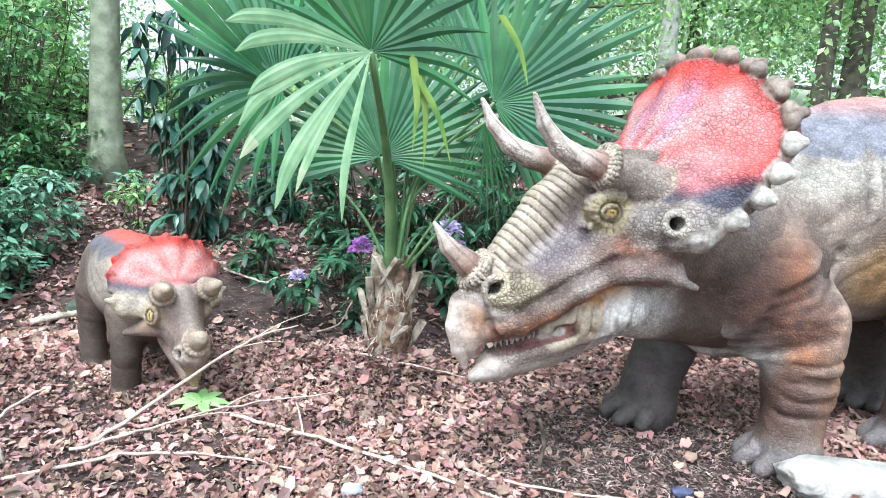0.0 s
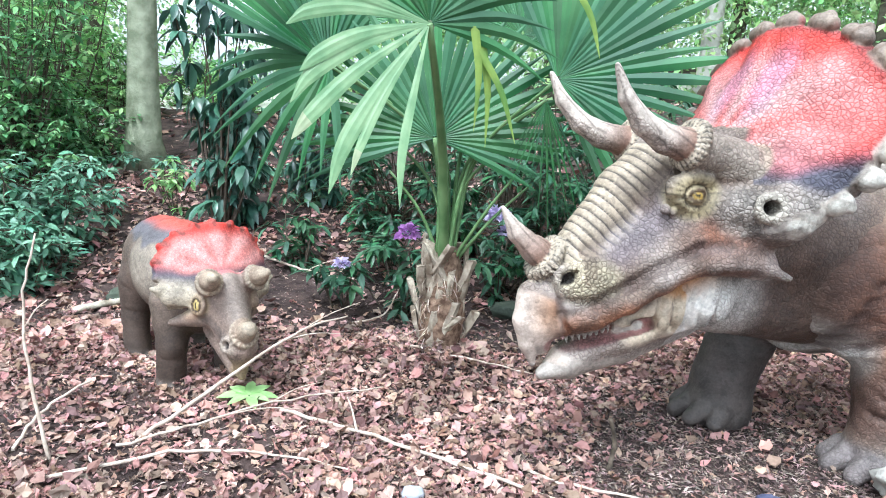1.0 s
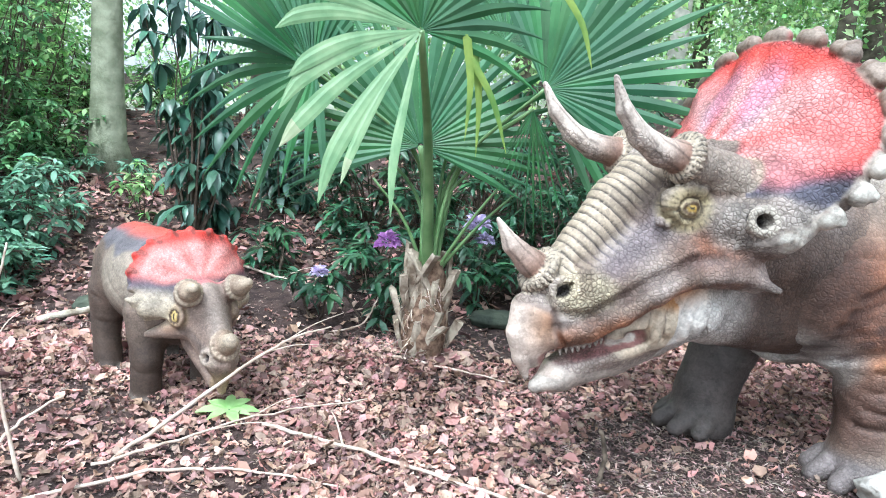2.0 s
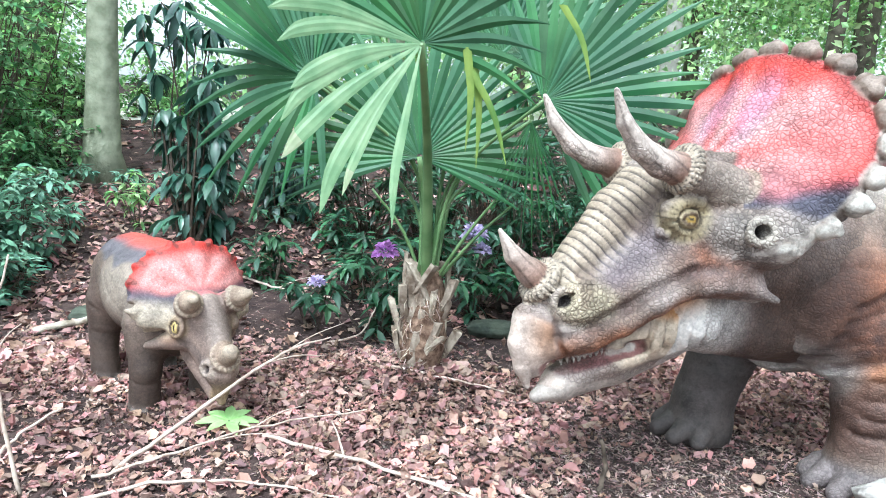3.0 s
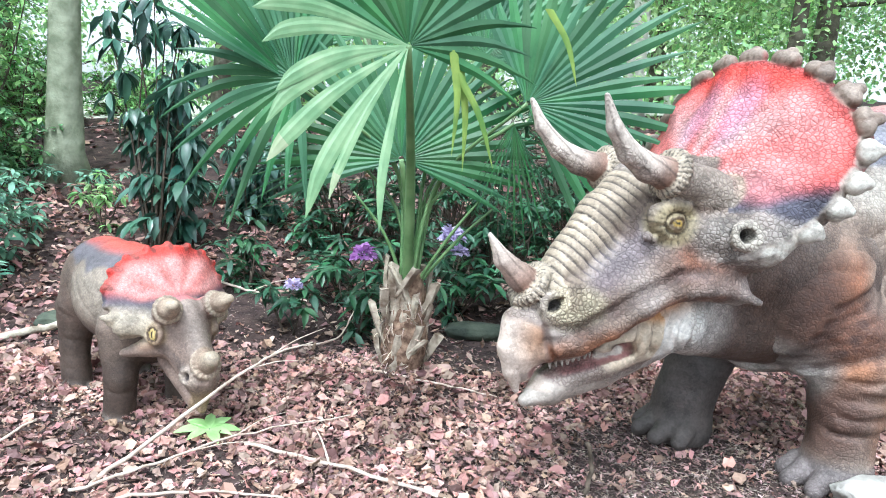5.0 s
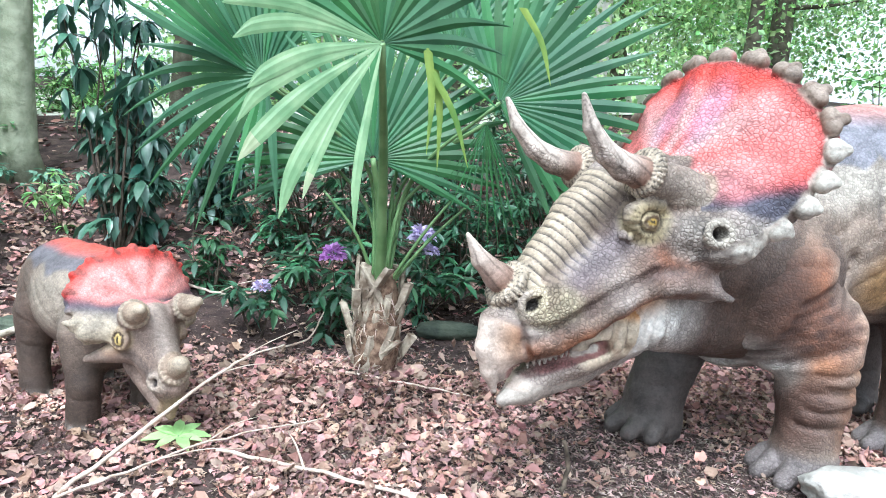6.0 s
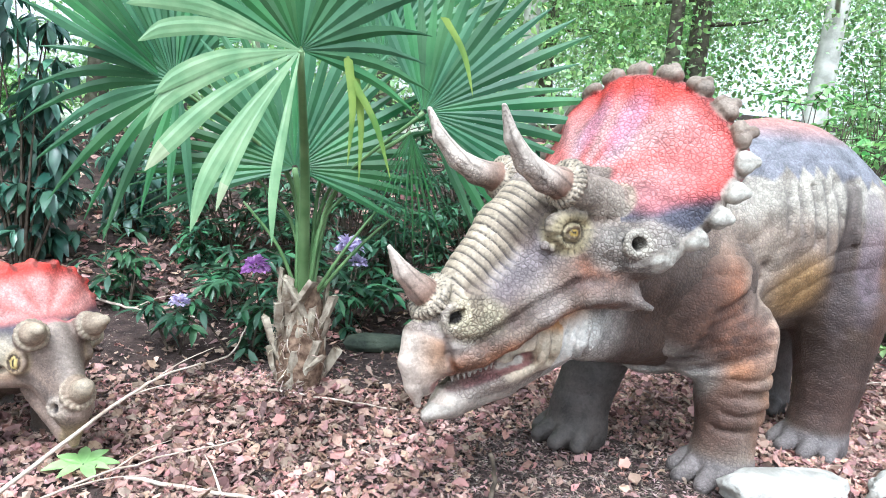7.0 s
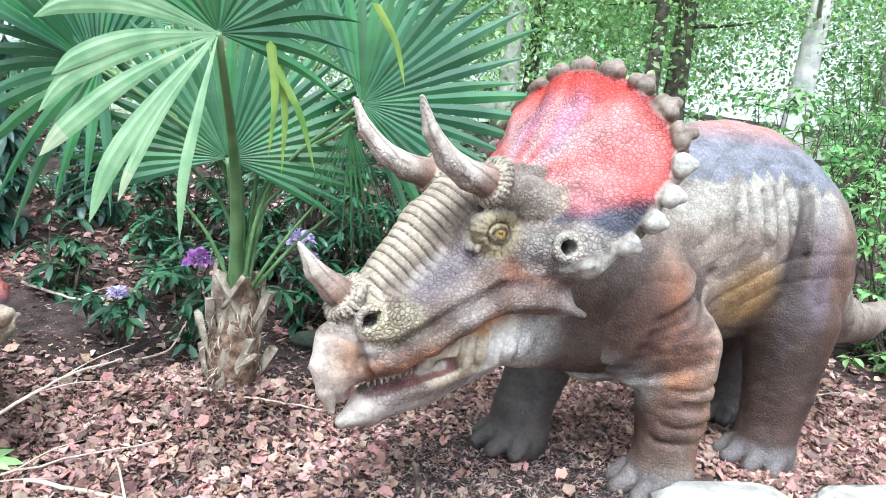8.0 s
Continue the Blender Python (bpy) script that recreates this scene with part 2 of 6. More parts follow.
# ---- ground ----
def build_ground():
    near = np.arange(-6, 8.001, 0.07)
    xs = np.concatenate([-np.geomspace(400, 6.4, 26), near, np.geomspace(8.4, 400, 26)])
    ys = np.concatenate([-np.geomspace(60, 1.2, 14), np.arange(-1, 12.001, 0.08), np.geomspace(12.4, 600, 34)])
    gx, gy = np.meshgrid(xs, ys)
    gz = ground_z(gx, gy)
    verts = np.stack([gx, gy, gz], -1).reshape(-1, 3)
    w, h = len(xs), len(ys)
    i = np.arange((h - 1) * w).reshape(h - 1, w)[:, :-1].ravel()
    me = np_mesh("ground", verts, np.stack([i, i + 1, i + w + 1, i + w], 1), True)
    me.materials.append(MAT_SOIL)
    tagged(new("ground", me), "dark brown forest soil rising gently behind the palm", "ground", kind="structure")


build_ground()

# ---- sculpting: rounded solids blended on a grid and skinned ----
class Clay:
    """A solid blended from simple ones, in local axes: ahead, left, up."""

    def __init__(self, lo, hi, cell, mirror=False):
        self.lo, self.cell, self.mirror = np.array(lo, float), cell, mirror
        self.n = np.ceil((np.array(hi) - self.lo) / cell).astype(int) + 1
        self.d = np.full(self.n, 0.3, np.float32)
        self.axes = [(self.lo[i] + cell * np.arange(self.n[i])).astype(np.float32) for i in range(3)]

    def block(self, lo, hi):
        lo, hi = np.array(lo, float), np.array(hi, float)
        if self.mirror:
            m = max(abs(lo[1]), abs(hi[1]))
            lo[1], hi[1] = -m, m
        i0 = np.clip(np.floor((lo - self.lo) / self.cell).astype(int), 0, self.n)
        i1 = np.clip(np.ceil((hi - self.lo) / self.cell).astype(int) + 1, 0, self.n)
        sl = tuple(slice(a, b) for a, b in zip(i0, i1))
        x, y, z = np.meshgrid(*[ax[s] for ax, s in zip(self.axes, sl)], indexing="ij", sparse=True)
        return sl, x, (np.abs(y) if self.mirror else y), z

    def blend(self, sl, d, k, cut=False):
        old = self.d[sl]
        if cut:
            h = np.clip(0.5 - 0.5 * (old + d) / k, 0, 1)
            self.d[sl] = old * (1 - h) - d * h + k * h * (1 - h)
        else:
            h = np.clip(0.5 + 0.5 * (old - d) / k, 0, 1)
            self.d[sl] = old * (1 - h) + d * h - k * h * (1 - h)

    def limb(self, p, q, r1, r2, k=0.04, cut=False, flat=1.0):
        """A tapered rounded bar; flat below 1 makes it narrower from left to right."""
        p, q = np.array(p, float), np.array(q, float)
        m = max(r1, r2) + k + 0.03
        sl, x, y, z = self.block(np.minimum(p, q) - m, np.maximum(p, q) + m)
        ax = q - p
        ax[1] /= flat
        ll = max(float(ax @ ax), 1e-9)
        dx, dy, dz = x - p[0], (y - p[1]) / flat, z - p[2]
        t = np.clip((dx * ax[0] + dy * ax[1] + dz * ax[2]) / ll, 0, 1)
        d = np.sqrt((dx - t * ax[0]) ** 2 + (dy - t * ax[1]) ** 2 + (dz - t * ax[2]) ** 2) - (r1 + (r2 - r1) * t)
        self.blend(sl, d * min(flat, 1.0), k, cut)

    def chain(self, pts, radii, k=0.04, flat=1.0):
        for i in range(len(pts) - 1):
            self.limb(pts[i], pts[i + 1], radii[i], radii[i + 1], k if i == 0 else min(k, 0.02), flat=flat)

    def chain_cut(self, pts, r, k=0.025):
        for p, q in zip(pts[:-1], pts[1:]):
            self.limb(p, q, r, r, k, cut=True)

    def egg(self, c, r, k=0.04, cut=False, pitch=0.0):
        """An ellipsoid, turned nose up by pitch degrees."""
        c, r = np.array(c, float), np.array(r, float)
        m = (max(r[0], r[2]) if pitch else r) + k + 0.03
        sl, x, y, z = self.block(c - m, c + m)
        co, si = math.cos(radians(pitch)), math.sin(radians(pitch))
        dx, dz = x - c[0], z - c[2]
        u, w = co * dx + si * dz, -si * dx + co * dz
        q = np.sqrt((u / r[0]) ** 2 + ((y - c[1]) / r[1]) ** 2 + (w / r[2]) ** 2)
        d = (q - 1) * float(min(r)) * (0.5 + 0.5 * q / np.maximum(q, 1))
        self.blend(sl, d, k, cut)

    def side(self, a, z):
        """How far left the surface lies at that place of the profile."""
        i = int(round((a - self.lo[0]) / self.cell))
        k = int(round((z - self.lo[2]) / self.cell))
        inside = np.nonzero(self.d[i, :, k] < 0)[0]
        return float(self.axes[1][inside.max()]) if len(inside) else 0.0

    def ring(self, c, axis, radius, thick, k=0.012, beads=0):
        c, axis = np.array(c, float), np.array(axis, float)
        axis /= np.linalg.norm(axis)
        m = radius + thick + k + 0.03
        sl, x, y, z = self.block(c - m, c + m)
        dx, dy, dz = x - c[0], y - c[1], z - c[2]
        h = dx * axis[0] + dy * axis[1] + dz * axis[2]
        rx, ry, rz = dx - h * axis[0], dy - h * axis[1], dz - h * axis[2]
        rho = np.sqrt(rx * rx + ry * ry + rz * rz)
        d = np.sqrt((rho - radius) ** 2 + h * h) - thick
        if beads:
            u = np.cross(axis, [0.2, 1, 0.1])
            u /= np.linalg.norm(u)
            v = np.cross(axis, u)
            ang = np.arctan2(rx * u[0] + ry * u[1] + rz * u[2], rx * v[0] + ry * v[1] + rz * v[2])
            d = d + 0.20 * thick * (1 - np.abs(np.sin(0.5 * beads * ang))) ** 2 * 2.2
        self.blend(sl, d, k)

    def skin(self):
        """Surface nets: verts in local axes, and quads."""
        d = self.d
        s = d < 0
        nx, ny, nz = self.n
        acc = np.zeros((nx - 1, ny - 1, nz - 1, 3), np.float32)
        cnt = np.zeros((nx - 1, ny - 1, nz - 1), np.int16)
        corners = [(i, j, k) for i in (0, 1) for j in (0, 1) for k in (0, 1)]
        view = lambda a, c: a[c[0]:nx - 1 + c[0], c[1]:ny - 1 + c[1], c[2]:nz - 1 + c[2]]
        tot = sum(view(s, c).astype(np.int8) for c in corners)
        act = np.argwhere((tot > 0) & (tot < 8))
        acc, cnt = np.zeros((len(act), 3)), np.zeros(len(act))
        for c in corners:
            for axis in range(3):
                if c[axis]:
                    continue
                e = list(c)
                e[axis] = 1
                da = d[act[:, 0] + c[0], act[:, 1] + c[1], act[:, 2] + c[2]]
                db = d[act[:, 0] + e[0], act[:, 1] + e[1], act[:, 2] + e[2]]
                x = (da < 0) != (db < 0)
                t = np.where(x, da / np.where(x, da - db, 1), 0)
                p = np.tile(np.array(c, float), (len(act), 1))
                p[:, axis] += t
                acc += np.where(x[:, None], p, 0)
                cnt += x
        verts = self.lo + self.cell * (act + acc / cnt[:, None])
        index = np.full((nx - 1, ny - 1, nz - 1), -1, np.int32)
        index[act[:, 0], act[:, 1], act[:, 2]] = np.arange(len(act))
        quads = []
        for axis in range(3):
            o = [1, 1, 1]
            o[axis] = 0
            sl0 = tuple(slice(1, -1) if i != axis else slice(0, -1) for i in range(3))
            sl1 = tuple(slice(1, -1) if i != axis else slice(1, None) for i in range(3))
            a, b = s[sl0], s[sl1]
            e = np.argwhere(a != b) + np.array(o)
            u, v = [(1, 2), (2, 0), (0, 1)][axis]
            du, dv = np.eye(3, dtype=int)[u], np.eye(3, dtype=int)[v]
            q = [index[tuple((e - f).T)] for f in (du + dv, dv, 0 * du, du)]
            q = np.stack(q, 1)
            flip = ~a[a != b]
            q[flip] = q[flip][:, ::-1]
            quads.append(q)
        quads = np.concatenate(quads)
        return verts, quads[(quads >= 0).all(1)]


def mix(col, other, w):
    w = np.clip(w, 0, 1)[:, None]
    return col * (1 - w) + np.array(other, float) * w


def near(p, c, r, soft=0.5):
    """1 inside an ellipsoid about c, fading to 0 outside."""
    q = np.sqrt((((p - np.array(c)) / np.array(r)) ** 2).sum(1))
    return 1 - smoothstep(1 - soft, 1 + soft, q)


def near_line(p, a, b, r, soft=0.4):
    a, b = np.array(a, float), np.array(b, float)
    t = np.clip(((p - a) @ (b - a)) / ((b - a) @ (b - a)), 0, 1)
    q = np.linalg.norm(p - a - t[:, None] * (b - a), axis=1)
    return 1 - smoothstep(r * (1 - soft), r * (1 + soft), q), t


def lumps(p, scale, seed=0.0):
    """Cheap smooth variation, -1 to 1."""
    q = p * scale + seed
    return (np.sin(q[:, 0] + 1.7 * np.sin(q[:, 1] * 0.9 + 0.3)) + np.sin(1.3 * q[:, 1] + 1.5 * np.sin(q[:, 2] * 1.1)) + np.sin(1.1 * q[:, 2] + 1.4 * np.sin(q[:, 0] * 1.2))) / 3


def statue_mesh(name, blocks, material):
    """Joins skinned blocks (verts, quads, paint, scales) into one painted mesh."""
    v, f = merge([(b[0], b[1]) for b in blocks])
    me = np_mesh(name, v, f, True)
    paint = np.concatenate([b[2] for b in blocks])
    at = me.attributes.new("paint", "FLOAT_COLOR", "POINT")
    at.data.foreach_set("color", np.concatenate([paint, np.ones((len(paint), 1))], 1).astype(np.float32).ravel())
    at = me.attributes.new("scales", "FLOAT", "POINT")
    at.data.foreach_set("value", np.concatenate([b[3] for b in blocks]).astype(np.float32))
    me.materials.append(material)
    return me


def to_world(v, origin, ahead):
    a = np.array([ahead[0], ahead[1], 0.0])
    a /= np.linalg.norm(a)
    left = np.array([-a[1], a[0], 0])
    return np.array([origin[0], origin[1], 0.0]) + v[:, :1] * a + v[:, 1:2] * left + v[:, 2:] * np.array([0, 0, 1.0])


TAUPE = (0.20, 0.145, 0.11)
RUST, BROWN, DARK = (0.30, 0.125, 0.06), (0.10, 0.055, 0.035), (0.025, 0.02, 0.02)
RED, ROSE, BLUE = (0.58, 0.06, 0.045), (0.58, 0.215, 0.20), (0.05, 0.052, 0.085)


def frill_lean(s, z):
    return 0.20 - np.where(z > 1.45, 0.60, 0.25) * (z - 1.45) - 0.29 * (s / 0.62) ** 2


def frill_edge(ang, grow=1.0):
    """A point of the frill's rim; 0 degrees is the top, 90 the left."""
    c, s = math.cos(radians(ang)), math.sin(radians(ang))
    left, z = 0.575 * grow * s, 1.49 + (0.50 if c > 0 else 0.42) * grow * c
    return (float(frill_lean(left, np.float64(z))), left, z)


KNOBS = [0, 16, 32, 48, 63, 77, 91, 105, 119, 133]


def big_head():
    c = Clay((-0.75, -0.78, 0.36), (1.32, 0.78, 2.14), 0.0085, True)
    # neck and skull
    c.limb((-0.62, 0, 1.02), (0.16, 0, 1.13), 0.38, 0.23, 0.05)
    c.limb((-0.5, 0, 0.80), (0.38, 0, 0.78), 0.27, 0.11, 0.10)
    c.egg((0.36, 0, 1.18), (0.30, 0.25, 0.25), 0.08)
    c.limb((0.48, 0, 1.13), (0.93, 0, 0.83), 0.20, 0.125, 0.07)
    # banded ridge from brow to nose
    c.chain([(0.48, 0, 1.38), (0.66, 0, 1.255), (0.80, 0, 1.085), (0.95, 0, 0.925)], [0.145, 0.115, 0.10, 0.085], 0.05)
    # upper lip flange out to the cheek spike
    c.limb((0.45, 0.20, 1.05), (0.14, 0.29, 0.985), 0.10, 0.05, 0.06)
    c.limb((0.78, 0.09, 0.90), (0.46, 0.165, 1.03), 0.085, 0.11, 0.05)
    c.egg((0.86, 0.10, 0.90), (0.13, 0.055, 0.10), 0.04, pitch=-40)
    c.chain([(0.93, 0.070, 0.735), (0.82, 0.115, 0.765), (0.71, 0.165, 0.835), (0.60, 0.220, 0.925), (0.47, 0.262, 0.998), (0.33, 0.295, 1.018), (0.20, 0.325, 1.000), (0.070, 0.352, 0.955)], [0.052, 0.055, 0.055, 0.052, 0.046, 0.040, 0.030, 0.012], 0.018)
    c.limb((0.44, 0.23, 1.06), (0.24, 0.29, 1.06), 0.05, 0.035, 0.05)
    # crease that runs over the lip from the nostril to the cheek
    c.chain_cut([(0.95, 0.135, 0.835), (0.84, 0.165, 0.825), (0.72, 0.20, 0.905), (0.61, 0.25, 0.995), (0.48, 0.295, 1.070), (0.36, 0.315, 1.092)], 0.018)
    # folded flesh behind the mouth
    c.chain([(0.66, 0.085, 0.72), (0.50, 0.11, 0.78), (0.30, 0.13, 0.82)], [0.045, 0.085, 0.12], 0.04)
    c.egg((0.33, 0.13, 0.86), (0.26, 0.085, 0.14), 0.04, pitch=-20)
    # beak and lower jaw
    c.chain([(0.99, 0, 0.80), (1.01, 0, 0.70), (0.99, 0, 0.62)], [0.092, 0.080, 0.05], 0.03, flat=0.7)
    c.chain([(1.055, 0, 0.835), (1.075, 0, 0.73), (1.05, 0, 0.62), (1.015, 0, 0.535)], [0.050, 0.038, 0.03, 0.014], 0.03)
    c.limb((0.93, 0, 0.74), (0.80, 0, 0.76), 0.09, 0.11, 0.04)
    c.chain([(0.34, 0, 0.74), (0.62, 0, 0.63), (0.86, 0, 0.535), (0.965, 0, 0.488)], [0.13, 0.115, 0.075, 0.030], 0.04)
    c.chain([(0.42, 0.10, 0.74), (0.66, 0.085, 0.645), (0.86, 0.045, 0.555)], [0.07, 0.045, 0.035], 0.03)
    seam = [(a, c.side(a, z), z) for a, z in ((1.01, 0.90), (0.985, 0.84), (0.965, 0.775), (0.935, 0.72), (0.90, 0.69))]
    c.chain_cut(seam, 0.010, 0.012)
    c.limb((0.95, 0.05, 0.612), (0.56, 0.15, 0.715), 0.014, 0.024, 0.012, cut=True)
    for i in range(13):
        u = i / 12
        c.limb((0.905 - 0.30 * u, 0.062 + 0.055 * u, 0.672 + 0.068 * u), (0.90 - 0.30 * u, 0.064 + 0.055 * u, 0.640 + 0.068 * u), 0.009, 0.005, 0.003)
    # curved folds that fan out behind the mouth, and the dark corner of the mouth
    for i in range(5):
        line = []
        for z in (0.95, 0.89, 0.83, 0.77, 0.71):
            a = 0.545 - 0.062 * i - 0.9 * (z - 0.80) ** 2 * 4 + 0.10 * (0.95 - z)
            hit = [y for y in (c.side(a, z),) if 0 < y < 0.30]
            line += [(a, hit[0] + 0.002, z)] if hit else []
        if len(line) > 1:
            c.chain_cut(line, 0.011, 0.016)
    c.egg((0.60, 0.15, 0.738), (0.050, 0.035, 0.020), 0.012, True, pitch=-20)
    # brow bosses, horns, collars
    c.chain([(0.13, 0.235, 1.375), (0.30, 0.212, 1.415), (0.50, 0.205, 1.455)], [0.05, 0.082, 0.082], 0.035)
    c.chain([(0.50, 0.205, 1.462), (0.64, 0.215, 1.482), (0.755, 0.225, 1.535), (0.845, 0.235, 1.622), (0.905, 0.245, 1.735)], [0.069, 0.058, 0.045, 0.031, 0.011], 0.012)
    c.ring((0.515, 0.205, 1.468), (1, 0.05, 0.25), 0.080, 0.026, 0.008, 26)
    c.chain([(0.955, 0, 0.955), (1.05, 0, 1.02), (1.13, 0, 1.085), (1.20, 0, 1.185)], [0.072, 0.056, 0.038, 0.010], 0.012)
    c.ring((1.0, 0, 0.985), (1, 0, 0.72), 0.080, 0.028, 0.008, 24)
    # frill
    sl, x, y, z = c.block((-0.75, -0.75, 0.95), (0.5, 0.75, 2.1))
    rad = np.sqrt((y / 0.575) ** 2 + ((z - 1.49) / np.where(z > 1.49, 0.50, 0.42)) ** 2)
    ang = np.arctan2(y, z - 1.49)
    folds = 0.024 * np.sin(8.2 * ang + 0.6) * smoothstep(0.35, 1.0, rad) + 0.006 * np.sin(21 * ang) * smoothstep(0.6, 1.0, rad)
    sheet = np.abs(x - frill_lean(y, z) - folds) / 1.25 - (0.034 + 0.012 * (1 - np.clip(rad, 0, 1)))
    d = np.maximum(sheet, (rad - 1) * 0.42)
    c.blend(sl, d.astype(np.float32), 0.035)
    c.chain([(0.32, 0.22, 1.24), (0.19, 0.33, 1.235), (0.10, 0.43, 1.25)], [0.075, 0.06, 0.035], 0.10)
    c.egg((0.14, 0.31, 1.25), (0.10, 0.16, 0.15), 0.10)
    # eye, ear, nostril
    se = c.side(0.485, 1.27)
    c.egg((0.485, se - 0.004, 1.268), (0.118, 0.036, 0.086), 0.02, pitch=28)
    c.chain([(0.39, se + 0.005, 1.27), (0.43, se + 0.02, 1.335), (0.50, se + 0.02, 1.345), (0.57, se, 1.31)], [0.022, 0.026, 0.026, 0.02], 0.012)
    # brow fringe of upright folds, lids round the eyeball, and pebbled bags below
    for i in range(13):
        u = radians(-20 + 17 * i)
        du, dw = math.cos(u), math.sin(u)
        c.limb((0.485 + 0.062 * du - 0.02 * dw, se + 0.026, 1.275 + 0.050 * dw + 0.02 * du), (0.485 + 0.096 * du - 0.03 * dw, se + 0.012, 1.275 + 0.074 * dw + 0.03 * du), 0.012, 0.013, 0.004)
    for i in range(9):
        u = radians(200 + 18 * i)
        c.egg((0.48 + 0.072 * math.cos(u), se + 0.020, 1.262 + 0.050 * math.sin(u)), (0.017, 0.016, 0.014), 0.004)
    for i in range(4):
        c.egg((0.60 - 0.034 * i, se + 0.004, 1.215 - 0.012 * (i % 2)), (0.020, 0.020, 0.022), 0.004)
    c.chain([(0.440, se + 0.032, 1.272), (0.470, se + 0.042, 1.298), (0.500, se + 0.042, 1.298), (0.532, se + 0.030, 1.268)], [0.008, 0.011, 0.011, 0.008], 0.004)
    c.chain([(0.440, se + 0.030, 1.268), (0.475, se + 0.038, 1.250), (0.505, se + 0.036, 1.250), (0.532, se + 0.028, 1.264)], [0.007, 0.010, 0.010, 0.007], 0.004)
    c.egg((0.487, se + 0.030, 1.273), (0.030, 0.022, 0.024), 0.002)
    sn = c.side(0.955, 0.925)
    c.egg((0.885, sn + 0.002, 0.915), (0.10, 0.022, 0.07), 0.02, pitch=-35)
    c.ring((0.960, sn + 0.004, 0.928), (0.35, 1, 0.2), 0.040, 0.017, 0.012, 10)
    c.egg((0.958, sn + 0.01, 0.922), (0.050, 0.045, 0.017), 0.008, True, pitch=-42)
    sr = c.side(0.262, 1.245)
    c.ring((0.262, sr + 0.002, 1.245), (0.30, 1, 0.05), 0.042, 0.019, 0.012)
    c.egg((0.258, sr - 0.01, 1.245), (0.032, 0.07, 0.034), 0.006, True)
    for a in KNOBS:
        turn, fat = (3.0, 0.037) if a < 70 else (1.2, 0.040)
        p, q0, q1 = (np.array(frill_edge(b, 1.035)) + [0.03, 0, 0] for b in (a, a - turn, a + turn))
        o = np.array(frill_edge(a, 1.13 if a < 70 else 1.12)) + [0.03, 0, 0]
        c.limb(q0, q1, fat, fat, 0.005)
        c.limb(p, p + 0.6 * (o - p), fat * 0.98, fat * (0.72 if a < 70 else 0.60), 0.008)
    # leathery wrinkles over the whole head
    sl, x, y, z = c.block((-0.75, -0.78, 0.36), (1.32, 0.78, 2.14))
    wav = np.sin(38 * x + 3 * np.sin(17 * z + 9 * y)) * np.sin(34 * z + 3 * np.sin(15 * y + 12 * x)) + 0.6 * np.sin(71 * x + 20 * z + 3 * np.sin(31 * y))
    smooth = ((x > 0.54) & (z > 1.44)) | ((x > 1.0) & (z > 0.96)) | ((x > 0.93) & (z < 0.84)) | (z < 0.60)
    c.d += (np.where(smooth, 0.0003, 0.0022) * wav).astype(np.float32) * (c.d < 0.05)
    v, f = c.skin()
    # relief: bands of the ridge, cracks on the horns
    s = np.abs(v[:, 1])
    q = np.stack([v[:, 0], s, v[:, 2]], 1)
    w, t = near_line(q, (0.50, 0, 1.42), (0.97, 0, 0.95), 0.17, 0.12)
    w = w * smoothstep(0.02, 0.08, t) * (1 - smoothstep(0.93, 1.0, t)) * (1 - smoothstep(0.11, 0.16, s))
    band = np.clip((np.abs(np.sin(t * 36 * np.pi / 2 + 0.15 * np.sin(9 * s * 6))) - 0.0), 0, 1)
    groove = (1 - smoothstep(0.10, 0.58, band)) * w
    core = np.array((0.50, 0, 1.36)) + t[:, None] * np.array((0.45, 0, -0.46))
    away = q - core
    away /= np.linalg.norm(away, axis=1)[:, None] + 1e-6
    away[:, 1] *= np.sign(v[:, 1])
    v = v - away * (0.007 * groove)[:, None]
    col = np.tile(np.array(TAUPE), (len(v), 1))
    col = mix(col, (0.33, 0.28, 0.245), 0.4 + 0.8 * lumps(q, 13))
    col = mix(col, (0.41, 0.335, 0.245), w * 0.95)
    col = mix(col, DARK, groove * 0.95)
    # purple grey flank of the snout, rust cheeks and lip
    col = mix(col, (0.17, 0.15, 0.20), near_line(q, (0.57, 0.15, 1.19), (0.74, 0.13, 1.04), 0.075, 0.7)[0] * 0.42)
    col = mix(col, (0.19, 0.095, 0.065), near(q, (0.33, 0.26, 1.10), (0.19, 0.14, 0.095)) * 0.8)
    col = mix(col, RUST, near_line(q, (0.93, 0.07, 0.715), (0.71, 0.17, 0.79), 0.06)[0] * 0.9)
    col = mix(col, RUST, near_line(q, (0.71, 0.17, 0.80), (0.47, 0.265, 0.960), 0.050)[0] * 0.85)
    col = mix(col, (0.20, 0.085, 0.045), near_line(q, (0.47, 0.265, 0.955), (0.26, 0.31, 0.975), 0.035)[0] * 0.7)
    col = mix(col, (0.30, 0.23, 0.20), near_line(q, (0.40, 0.26, 1.05), (0.12, 0.33, 1.00), 0.05)[0] * 0.7)
    col = mix(col, (0.50, 0.435, 0.29), near(q, (0.87, 0.14, 0.91), (0.125, 0.13, 0.085), 0.4) * 0.9)
    col = mix(col, (0.33, 0.27, 0.15), near(q, (0.485, se, 1.27), (0.118, 0.1, 0.098), 0.2) * 0.9)
    turn = np.arctan2((q[:, 2] - 1.272) * 1.3, q[:, 0] - 0.485)
    reach = np.hypot(q[:, 0] - 0.485, (q[:, 2] - 1.272) * 1.3)
